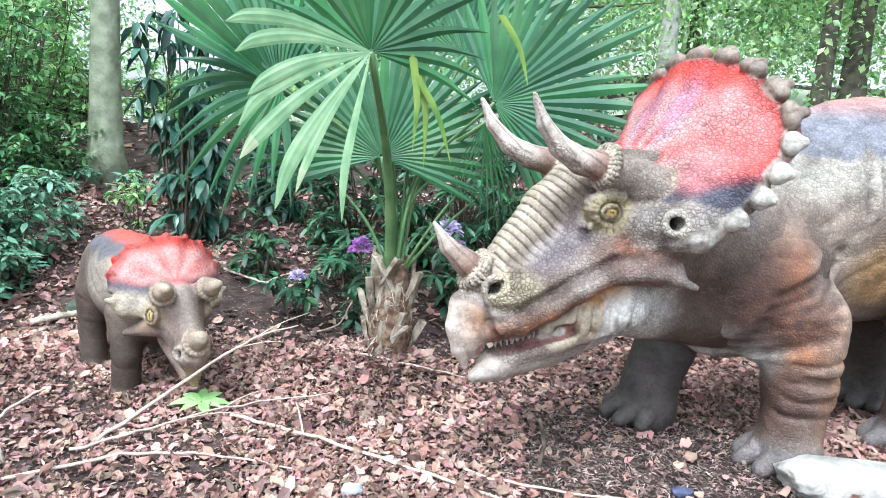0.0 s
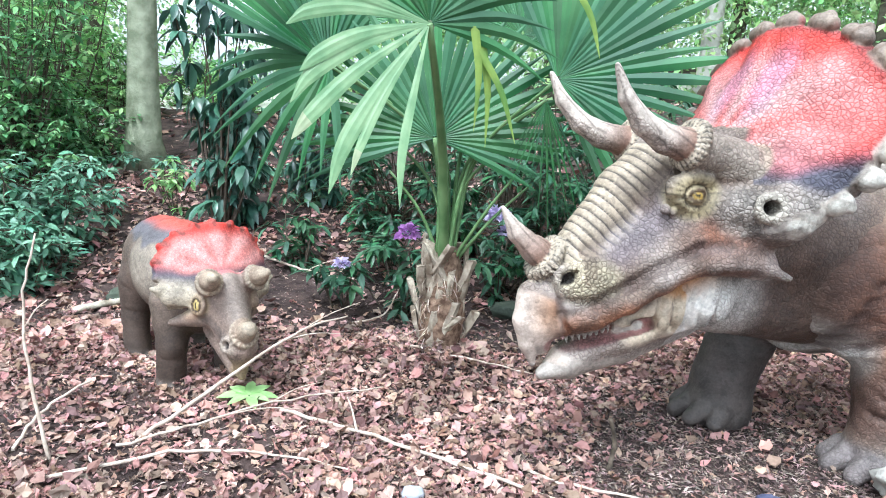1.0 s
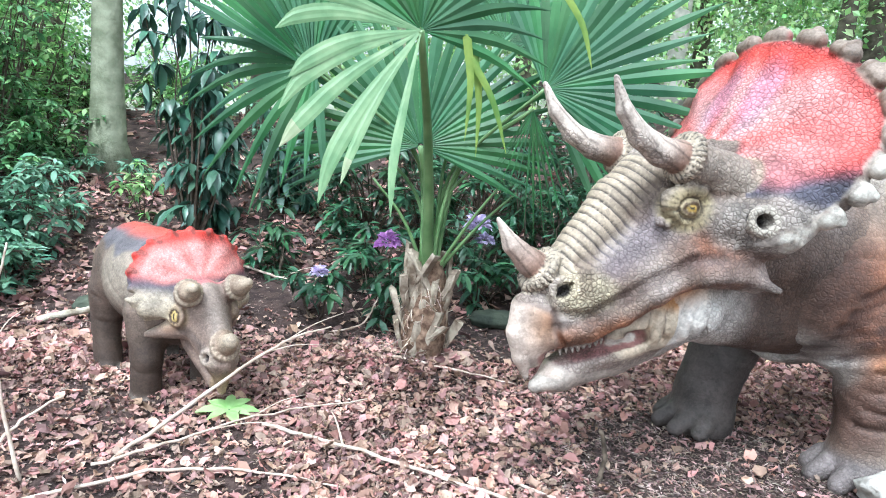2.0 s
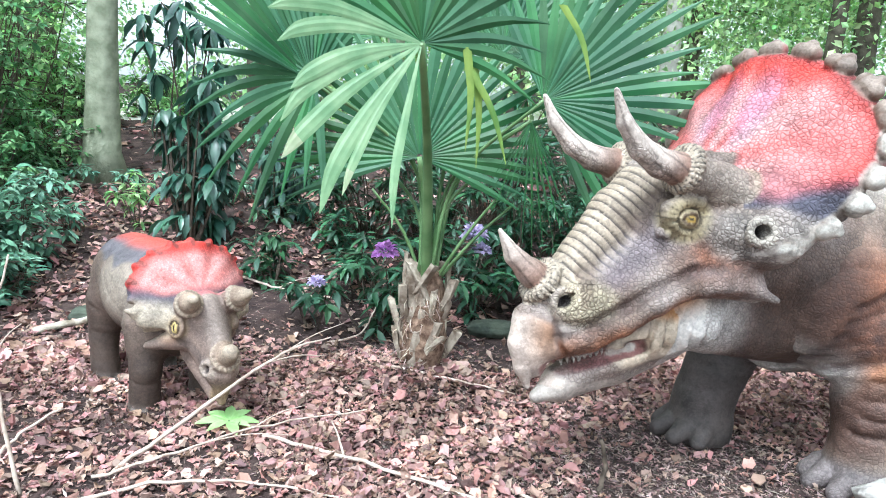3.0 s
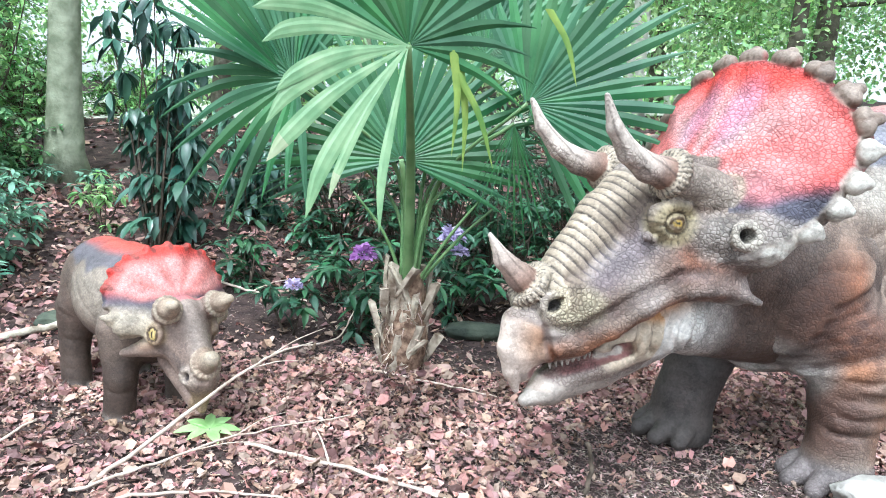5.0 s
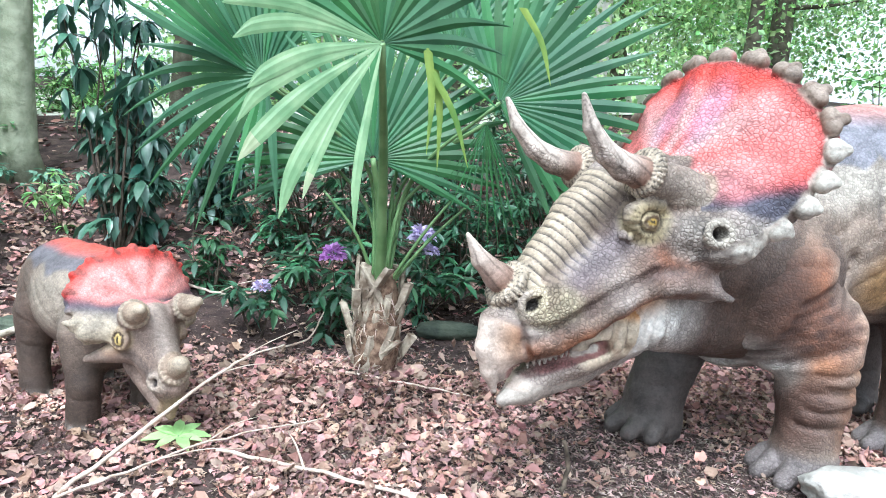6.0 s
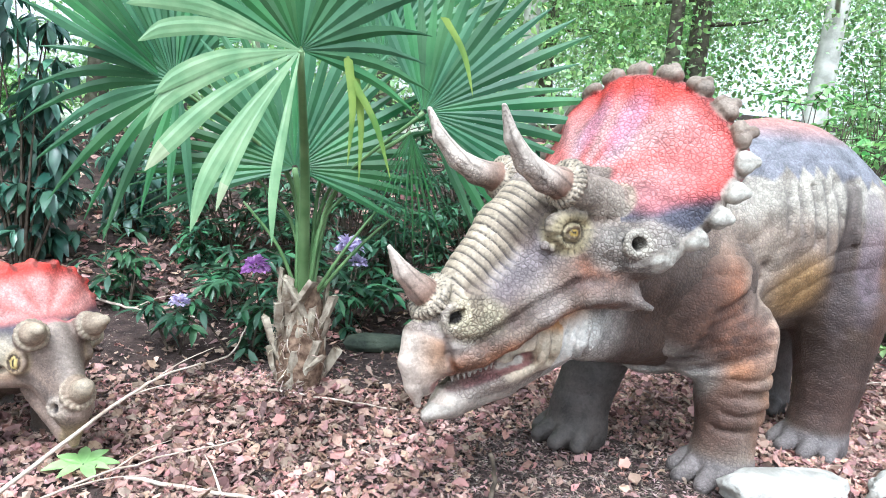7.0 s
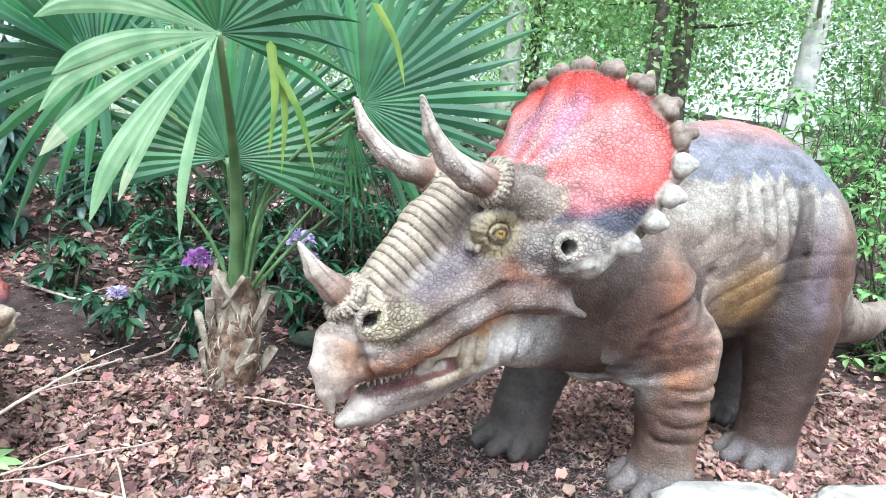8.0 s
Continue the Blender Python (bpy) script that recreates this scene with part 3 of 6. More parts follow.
    rip = (1 - smoothstep(0.0, 0.45, np.abs(np.sin(10.6 * turn + 0.5 * lumps(q, 30))))) * (reach > 0.058) + (np.abs(reach - 0.056) < 0.006)
    col = mix(col, (0.045, 0.032, 0.02), near(q, (0.485, se, 1.27), (0.125, 0.1, 0.10), 0.15) * rip * 0.8)
    col = mix(col, DARK, near_line(q, (0.40, 0.19, 1.35), (0.60, 0.19, 1.30), 0.02)[0] * 0.5)
    col = mix(col, (0.10, 0.062, 0.045), smoothstep(0.2, 0.75, lumps(q, 21, 3.0)) * 0.55 * (q[:, 0] < 0.9))
    # dark brown laid along the carved lip crease to deepen its shade
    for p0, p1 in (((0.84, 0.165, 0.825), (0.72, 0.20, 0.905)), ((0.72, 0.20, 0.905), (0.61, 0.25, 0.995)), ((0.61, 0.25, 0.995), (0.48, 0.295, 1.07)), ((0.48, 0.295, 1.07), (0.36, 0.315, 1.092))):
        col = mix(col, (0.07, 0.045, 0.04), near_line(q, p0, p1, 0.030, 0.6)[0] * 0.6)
    col = mix(col, (0.21, 0.085, 0.045), near_line(q, (0.42, 0.27, 1.13), (0.26, 0.29, 1.12), 0.04, 0.7)[0] * 0.6)
    # mouth flesh, throat, jaw, beak
    z = q[:, 2]
    # neck behind the cheek darkened: shade beneath the frill, put into the colour
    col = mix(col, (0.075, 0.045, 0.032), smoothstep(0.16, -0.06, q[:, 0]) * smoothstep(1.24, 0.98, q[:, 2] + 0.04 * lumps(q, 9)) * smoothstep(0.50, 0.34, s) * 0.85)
    flesh = np.maximum(near_line(q, (0.62, 0.12, 0.71), (0.38, 0.17, 0.80), 0.085)[0], near(q, (0.42, 0.17, 0.84), (0.16, 0.075, 0.13))) * (s < 0.245)
    col = mix(col, (0.52, 0.43, 0.31), flesh * 0.9)
    # painted lines that shade the carved folds of the flesh
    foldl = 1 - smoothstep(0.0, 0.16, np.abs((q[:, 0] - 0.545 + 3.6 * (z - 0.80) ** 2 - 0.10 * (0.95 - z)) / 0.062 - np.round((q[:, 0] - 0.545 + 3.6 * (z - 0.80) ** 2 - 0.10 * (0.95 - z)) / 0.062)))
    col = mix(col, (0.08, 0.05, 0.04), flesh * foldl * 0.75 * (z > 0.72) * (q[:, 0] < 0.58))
    col = mix(col, (0.40, 0.19, 0.06), near(q, (0.46, 0.19, 0.905), (0.14, 0.07, 0.055)) * 0.9 * (s < 0.25))
    col = mix(col, (0.03, 0.018, 0.016), near(q, (0.605, 0.13, 0.735), (0.055, 0.05, 0.022), 0.3) * 0.9)
    col = mix(col, (0.58, 0.55, 0.50), smoothstep(1.0, 0.86, q[:, 2] + 0.25 * q[:, 0] - 0.05 + 0.03 * lumps(q, 16)) * (q[:, 0] < 0.45) * smoothstep(-0.03, 0.20, q[:, 0]) * 0.9)
    jaw = near_line(q, (0.34, 0, 0.68), (0.98, 0, 0.47), 0.10, 0.2)[0] * (q[:, 2] < 0.84 - 0.27 * q[:, 0])
    col = mix(col, (0.36, 0.32, 0.275), jaw * 0.95)
    col = mix(col, (0.20, 0.15, 0.12), jaw * smoothstep(0.0, 0.7, lumps(q, 17)) * 0.4)
    beak = smoothstep(0.93, 0.96, q[:, 0] + 0.35 * (0.70 - q[:, 2])) * smoothstep(0.86, 0.83, q[:, 2] + 0.2 * (1.05 - q[:, 0])) * (q[:, 2] > 0.54)
    col = mix(col, (0.40, 0.33, 0.275), beak)
    col = mix(col, (0.10, 0.07, 0.055), beak * smoothstep(0.45, 0.8, lumps(q, 38)) * 0.5)
    col = mix(col, (0.36, 0.19, 0.095), 0.85 * beak * smoothstep(1.10, 0.97, q[:, 0]) * smoothstep(0.60, 0.80, q[:, 2]))
    rim = smoothstep(0.035, 0.0, np.abs(0.945 - (q[:, 0] + 0.35 * (0.70 - q[:, 2])))) * (q[:, 2] < 0.86) * (q[:, 2] > 0.60)
    col = mix(col, (0.10, 0.06, 0.05), rim * 0.55)
    slit = near_line(q, (0.95, 0.05, 0.595), (0.55, 0.14, 0.70), 0.02)[0]
    col = mix(col, (0.16, 0.06, 0.06), slit * (s < 0.10 + 0.1 * (0.95 - q[:, 0])) * 0.8)
    gum = near_line(q, (0.95, 0.035, 0.615), (0.56, 0.115, 0.72), 0.035, 0.3)[0]
    col = mix(col, (0.20, 0.085, 0.075), gum * 0.8)
    tooth = near_line(q, (0.905, 0.068, 0.645), (0.60, 0.124, 0.715), 0.019, 0.2)[0]
    col = mix(col, (0.46, 0.43, 0.37), tooth * 0.9)
    # frill
    z = q[:, 2]
    rad = np.sqrt((s / 0.575) ** 2 + ((z - 1.49) / np.where(z > 1.49, 0.50, 0.42)) ** 2)
    front = (np.abs(q[:, 0] - frill_lean(s, z)) < 0.11) & (q[:, 0] < 0.30) & (z > 1.12)
    ang = np.degrees(np.arctan2(s, z - 1.49))
    fr = front * smoothstep(0.25, 0.34, rad + 0.25 * (z > 1.55))
    red = fr * smoothstep(1.38, 1.54, z + 0.06 * lumps(q, 14) - 0.02 * (s - 0.1))
    red = red * smoothstep(124, 98, ang)
    col = mix(col, BLUE, fr * smoothstep(1.25, 1.36, z + 0.05 * lumps(q, 18) - 0.10 * (0.42 - s)) * 0.9)
    streak = 0.5 + 0.5 * np.sin(7.5 * np.radians(ang) + 1.2 + 0.8 * lumps(q, 7))
    col = mix(col, RED, red)
    col = mix(col, ROSE, red * smoothstep(1.0, 0.66, rad + 0.16 * lumps(q, 11, 4.0)) * (0.62 + 0.38 * streak))
    col = mix(col, (0.54, 0.34, 0.32), red * smoothstep(0.92, 0.40, rad) * streak * 0.75)
    col = mix(col, (0.34, 0.24, 0.36), red * near(q, (0.02, 0.10, 1.72), (0.2, 0.07, 0.17)) * 0.45)
    col = mix(col, (0.12, 0.05, 0.05), red * smoothstep(0.92, 1.02, rad) * 0.75)
    low, _ = near_line(q, (0.30, 0.27, 1.22), (0.10, 0.47, 1.21), 0.10)
    pale = fr * smoothstep(1.34, 1.24, z + 0.05 * lumps(q, 18) - 0.10 * (0.42 - s))
    low = np.maximum(low, pale)
    col = mix(col, (0.34, 0.305, 0.265), low * 0.85)
    col = mix(col, (0.10, 0.08, 0.065), low * smoothstep(0.15, 0.6, lumps(q, 45)) * 0.5)
    knobs = np.zeros(len(v))
    for a in KNOBS:
        p = np.array(frill_edge(a, 1.03))
        o = np.array(frill_edge(a, 1.16)) - p
        k, u = near_line(q, p + [0.03, 0, 0], p + o, 0.068, 0.1)
        lines = 1 - smoothstep(0.0, 0.35, np.abs(np.sin(46 * (q @ np.cross(o / np.linalg.norm(o), [1.0, 0, 0]))) + 0.3 * lumps(q, 40)))
        k = k * smoothstep(0.975, 1.01, rad)
        knobs = np.maximum(knobs, k)
        tone = np.array((0.46, 0.43, 0.37)) if a > 70 else np.array((0.21, 0.165, 0.13))
        col = mix(col, tone, k)
        col = mix(col, BROWN, k * lines * (0.55 if a < 75 else 0.35))
        col = mix(col, BROWN, k * smoothstep(1.07, 1.00, rad) * 0.55)
    # horns
    horns = np.zeros(len(v))
    for line, r in ((((0.52, 0.205, 1.468), (0.735, 0.225, 1.55)), 0.085), (((0.735, 0.225, 1.55), (0.94, 0.248, 1.75)), 0.07), (((0.97, 0, 0.965), (1.25, 0, 1.24)), 0.075)):
        h, t = near_line(q, *line, r, 0.1)
        horns = np.maximum(horns, h)
        col = mix(col, (0.45, 0.385, 0.325), h)
        axis = np.array(line[1]) - np.array(line[0])
        axis /= np.linalg.norm(axis)
        rel = q - np.array(line[0])
        across = np.cross(axis, [0, 1.0, 0])
        turn = np.arctan2(rel[:, 1] - (rel @ axis) * axis[1], rel @ across)
        crack = (1 - smoothstep(0.05, 0.50, np.abs(np.sin(3.5 * turn + 0.6 * lumps(q, 14) + 1.0 * t)))) * smoothstep(-0.45, 0.15, lumps(q, 22, 1.0))
        if line[0][0] < 0.6 or r == 0.075:
            col = mix(col, (0.15, 0.062, 0.034), h * smoothstep(0.85, 0.05, t) * 0.85)
        col = mix(col, (0.05, 0.033, 0.026), h * crack * 0.7)
    for c0, ax, r in (((0.515, 0.205, 1.468), (1, 0.05, 0.25), 0.080), ((1.0, 0, 0.985), (1, 0, 0.72), 0.080)):
        ax = np.array(ax) / np.linalg.norm(ax)
        hh = (q - np.array(c0)) @ ax
        rho = np.linalg.norm(q - np.array(c0) - hh[:, None] * ax, axis=1)
        k = (np.hypot(rho - r, hh) < 0.036).astype(float)
        col = mix(col, (0.38, 0.32, 0.24), k * 0.95)
        u = np.cross(ax, [0.2, 1, 0.1])
        u /= np.linalg.norm(u)
        vv = np.cross(ax, u)
        ang2 = np.arctan2((q - c0) @ u, (q - c0) @ vv)
        col = mix(col, DARK, k * (np.abs(np.sin(0.5 * 26 * ang2)) < 0.30) * 0.8)
    boss, t = near_line(q, (0.16, 0.235, 1.38), (0.46, 0.205, 1.45), 0.095, 0.12)
    col = mix(col, (0.33, 0.28, 0.225), boss * (z > 1.345) * 0.8)
    col = mix(col, (0.20, 0.165, 0.075), boss * smoothstep(0.34, 0.12, t) * 0.45)
    # eye and openings
    e = np.hypot(q[:, 0] - 0.487, (q[:, 2] - 1.273) * 1.35)
    lat = s > se - 0.01
    ball = lat & (s > se + 0.020)
    col = mix(col, (0.09, 0.055, 0.03), ball * (np.abs(e - 0.030) < 0.008) * 0.9)
    col = mix(col, (0.40, 0.27, 0.06), ball * (e < 0.021))
    col = mix(col, (0.01, 0.01, 0.01), ball * (e < 0.009))
    col = mix(col, (0.42, 0.38, 0.31), near(q, (0.262, sr + 0.01, 1.245), (0.068, 0.06, 0.066), 0.15) * 0.9)
    col = mix(col, (0.02, 0.015, 0.015), near(q, (0.262, sr - 0.03, 1.245), (0.036, 0.07, 0.037), 0.1) * 0.97)
    col = mix(col, (0.02, 0.015, 0.015), near(q, (0.955, sn - 0.02, 0.924), (0.040, 0.045, 0.030), 0.2) * 0.95)
    col = col * (1 - 0.17 * np.clip(1 - red - 0.6 * knobs - horns - beak - jaw - flesh, 0, 1))[:, None]
    scales = np.full(len(v), 0.62)
    scales = np.where(w > 0.5, 0.15, scales)
    for line in (((0.52, 0.205, 1.468), (0.94, 0.248, 1.75)), ((0.97, 0, 0.965), (1.25, 0, 1.24))):
        scales = np.where(near_line(q, *line, 0.09, 0.1)[0] > 0.5, 0.0, scales)
    scales = np.where((beak > 0.5) | (jaw > 0.5), 0.03, scales)
    scales = np.where(flesh > 0.4, 0.06, scales)
    scales = np.where((q[:, 0] > 0.925) & (z < 0.86), 0.02, scales)
    scales = np.where(near(q, (0.485, se, 1.268), (0.13, 0.12, 0.10), 0.1) > 0.5, 0.05, scales)
    scales = np.where(red > 0.4, 0.85, scales)
    scales = np.where(near(q, (0.88, 0.13, 0.91), (0.12, 0.12, 0.09), 0.2) > 0.5, 0.95, scales)
    scales = np.where(low > 0.4, 0.75, scales)
    scales = np.where((knobs > 0.15) | (rad > 1.02) & (q[:, 0] < 0.3) & (z > 1.15), 0.05, scales)
    return v, f, col, scales


def big_body():
    c = Clay((-3.35, -0.66, -0.06), (0.62, 0.66, 2.02), 0.0135)
    c.egg((-0.90, 0, 1.29), (0.86, 0.43, 0.62), 0.05)
    c.egg((-0.10, 0, 0.98), (0.52, 0.33, 0.50), 0.15)
    c.egg((-1.36, 0, 1.20), (0.40, 0.38, 0.52), 0.10)
    c.chain([(-1.55, 0, 1.08), (-2.05, 0.0, 0.78), (-2.55, -0.02, 0.70), (-3.0, -0.05, 0.76), (-3.28, -0.06, 0.86)], [0.36, 0.20, 0.135, 0.085, 0.04], 0.10)
    # legs: near fore, far fore, near hind, far hind
    c.egg((-0.13, 0.27, 0.88), (0.31, 0.20, 0.36), 0.06, pitch=-15)
    c.chain([(-0.27, 0.35, 0.78), (-0.28, 0.36, 0.44), (-0.27, 0.36, 0.25), (-0.26, 0.36, 0.08)], [0.20, 0.175, 0.145, 0.17], 0.05)
    c.chain([(-0.02, -0.24, 0.85), (0.04, -0.29, 0.48), (0.12, -0.30, 0.22), (0.13, -0.30, 0.07)], [0.21, 0.175, 0.16, 0.18], 0.06)
    c.egg((-1.30, 0.27, 1.08), (0.34, 0.22, 0.52), 0.05, pitch=12)
    c.chain([(-1.20, 0.31, 0.85), (-1.19, 0.32, 0.45), (-1.17, 0.31, 0.22), (-1.15, 0.31, 0.07)], [0.25, 0.185, 0.16, 0.18], 0.06)
    c.egg((-1.42, -0.27, 1.08), (0.34, 0.22, 0.52), 0.05)
    c.chain([(-1.45, -0.31, 0.85), (-1.52, -0.32, 0.45), (-1.55, -0.31, 0.22), (-1.54, -0.31, 0.07)], [0.25, 0.185, 0.16, 0.18], 0.06)
    for a, s in ((-0.26, 0.36), (0.13, -0.30), (-1.15, 0.31), (-1.54, -0.31)):
        for da, ds in ((0.17, 0.07), (0.185, -0.045), (0.10, 0.15), (0.12, -0.14)):
            c.limb((a + da * 0.75, s + ds * 0.9, 0.085), (a + da * 1.22, s + ds * 1.08, 0.045), 0.06, 0.045, 0.015)
    # folds of the shoulder and the flank
    for i in range(6):
        line = []
        for u in (0.0, 0.35, 0.7, 1.0):
            a, z = -0.44 + 0.42 * u + 0.035 * i, 1.12 - 0.075 * i - 0.26 * u + 0.05 * u * u
            line.append((a, c.side(a, z) + 0.008, z))
        c.chain_cut(line, 0.024, 0.035)
    for i in range(4):
        line = [(a, c.side(a, 0.60 - 0.09 * i + 0.02 * math.sin(9 * a)) + 0.006, 0.60 - 0.09 * i + 0.02 * math.sin(9 * a)) for a in (-0.42, -0.32, -0.22, -0.13)]
        c.chain_cut(line, 0.006, 0.03)
    for i in range(3):
        c.limb((-0.98 - 0.035 * i, 0.44, 1.35 - 0.05 * i), (-1.03 - 0.035 * i, 0.36, 1.62), 0.02, 0.014, 0.03)
    for i in range(5):
        line = [(a, c.side(a, z) + 0.004, z) for a, z in ((-0.86 + 0.085 * i, 1.58 - 0.02 * i), (-0.90 + 0.093 * i, 1.38), (-0.93 + 0.10 * i, 1.18 + 0.03 * i))]
        c.chain_cut(line, 0.012, 0.03)
    c.limb((-0.94, 0.46, 0.80), (-1.02, 0.42, 1.60), 0.040, 0.020, 0.06, cut=True)
    c.limb((-0.10, 0.50, 0.52), (-0.42, 0.53, 0.50), 0.016, 0.016, 0.03, cut=True)
    c.limb((-0.10, 0.53, 0.40), (-0.44, 0.53, 0.40), 0.012, 0.012, 0.03, cut=True)
    # hide wrinkles, rings round the legs
    sl, x, y, z = c.block((-3.35, -0.66, -0.06), (0.62, 0.66, 2.02))
    wav = (1 - np.abs(np.sin(13 * z + 9 * x + 1.8 * np.sin(6 * x + 9 * y) + 1.2 * np.sin(11 * z)))) ** 3 * np.where(z < 0.75, 0.004, 0.010)
    wav = wav + 0.0025 * np.sin(33 * x + 3 * np.sin(21 * z)) * np.sin(35 * z + 3 * np.sin(19 * y + 8 * x))
    wav = wav + (1 - np.abs(np.sin(26 * z + 1.5 * np.sin(9 * x + 5 * y)))) ** 4 * 0.004 * (z < 0.6)
    c.d += wav.astype(np.float32) * (c.d < 0.05)
    # level belly cut and soles
    sl, x, y, z = c.block((-3.3, -0.6, -0.06), (0.6, 0.6, 0.2))
    c.d[sl] = np.maximum(c.d[sl], -(z + 0 * x + 0 * y) - 0.0)
    v, f = c.skin()
    a, s, z = v.T
    col = np.tile(np.array((0.20, 0.15, 0.115)), (len(v), 1))
    col = mix(col, (0.29, 0.235, 0.185), 0.35 + 0.8 * lumps(v, 9))
    col = mix(col, (0.37, 0.335, 0.28), smoothstep(1.25, 1.45, z + 0.05 * lumps(v, 12)) * (a > -1.35))
    col = mix(col, (0.09, 0.058, 0.042), smoothstep(0.2, 0.8, lumps(v, 15, 2.0)) * 0.45)
    zig = 0.05 * (2 * np.abs((a * 6.5 + 0.5 * np.sin(9 * a)) % 1 - 0.5) * 2 - 1) + 0.05 * lumps(v, 12)
    edge = 1.60 + zig - 0.12 * np.abs(a + 0.75)
    col = mix(col, (0.17, 0.17, 0.195), smoothstep(edge, edge + 0.03, z) * 0.95)
    col = mix(col, (0.42, 0.20, 0.165), smoothstep(1.74, 1.90, z) * 0.9)
    col = mix(col, (0.33, 0.19, 0.065), near(v, (-0.72, 0.40, 0.98), (0.19, 0.25, 0.18)) * 0.75)
    col = mix(col, (0.22, 0.085, 0.04), near(v, (-0.10, 0.45, 0.86), (0.25, 0.25, 0.31)) * 0.85)
    col = mix(col, (0.30, 0.25, 0.20), near(v, (-0.30, 0.48, 1.0), (0.13, 0.2, 0.13)) * 0.6)
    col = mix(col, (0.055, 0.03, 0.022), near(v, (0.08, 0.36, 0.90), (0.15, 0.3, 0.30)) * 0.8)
    col = mix(col, (0.26, 0.115, 0.045), near(v, (-0.36, 0.45, 0.36), (0.11, 0.25, 0.2)) * 0.7
             )
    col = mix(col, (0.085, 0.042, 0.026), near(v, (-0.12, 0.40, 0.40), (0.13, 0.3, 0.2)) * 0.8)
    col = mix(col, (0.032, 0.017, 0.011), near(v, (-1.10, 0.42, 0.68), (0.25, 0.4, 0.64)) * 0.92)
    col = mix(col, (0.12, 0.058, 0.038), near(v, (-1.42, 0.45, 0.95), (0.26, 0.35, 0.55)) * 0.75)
    # groove before the thigh: its shade painted as a dark band
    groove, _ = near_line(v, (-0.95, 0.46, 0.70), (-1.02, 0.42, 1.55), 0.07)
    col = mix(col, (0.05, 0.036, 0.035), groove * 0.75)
    col = mix(col, (0.16, 0.13, 0.165), near_line(v, (-1.12, 0.46, 0.85), (-1.22, 0.44, 1.50), 0.08)[0] * 0.4)
    col = mix(col, (0.30, 0.135, 0.06), near_line(v, (-0.42, 0.5, 0.62), (0.02, 0.45, 0.66), 0.05)[0] * 0.45)
    col = mix(col, (0.36, 0.345, 0.31), smoothstep(0.80, 0.60, z) * near(v, (0.05, 0.05, 0.64), (0.7, 0.36, 0.27), 0.2) * 0.85)
    # far legs dark brown, with the shade beneath the body in the colour
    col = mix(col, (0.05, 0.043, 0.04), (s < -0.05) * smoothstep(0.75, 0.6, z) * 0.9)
    col = mix(col, (0.13, 0.117, 0.12), smoothstep(0.20, 0.13, z) * 0.75 * (s > 0))
    # shoulder fold cuts painted dark, their shade added to the colour
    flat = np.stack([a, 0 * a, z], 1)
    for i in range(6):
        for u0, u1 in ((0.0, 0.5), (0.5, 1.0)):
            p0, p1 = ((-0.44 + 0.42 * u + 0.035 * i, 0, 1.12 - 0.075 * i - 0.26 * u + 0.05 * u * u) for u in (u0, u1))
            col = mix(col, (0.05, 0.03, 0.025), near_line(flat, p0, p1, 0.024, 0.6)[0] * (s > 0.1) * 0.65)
    # flank wrinkles: shade painted into these cuts too
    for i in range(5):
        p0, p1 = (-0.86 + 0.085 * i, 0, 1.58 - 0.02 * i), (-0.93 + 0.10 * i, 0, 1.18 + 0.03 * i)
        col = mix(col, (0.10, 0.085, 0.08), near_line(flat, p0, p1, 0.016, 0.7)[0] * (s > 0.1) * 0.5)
    # near legs browned below the belly, shade there worked into the paint
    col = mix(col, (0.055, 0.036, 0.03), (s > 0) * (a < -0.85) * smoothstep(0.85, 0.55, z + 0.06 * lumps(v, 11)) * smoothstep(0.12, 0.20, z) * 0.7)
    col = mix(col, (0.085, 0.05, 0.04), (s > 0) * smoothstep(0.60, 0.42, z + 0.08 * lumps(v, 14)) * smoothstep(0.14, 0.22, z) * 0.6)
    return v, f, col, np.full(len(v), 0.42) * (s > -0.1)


def build_big_statue():
    hv, hf, hc, hs = big_head()
    bv, bf, bc, bs = big_body()
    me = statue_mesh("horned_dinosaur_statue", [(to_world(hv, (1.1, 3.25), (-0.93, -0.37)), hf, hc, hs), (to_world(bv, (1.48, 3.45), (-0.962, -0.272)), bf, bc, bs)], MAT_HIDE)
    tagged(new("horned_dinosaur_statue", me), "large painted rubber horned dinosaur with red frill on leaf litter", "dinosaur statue")


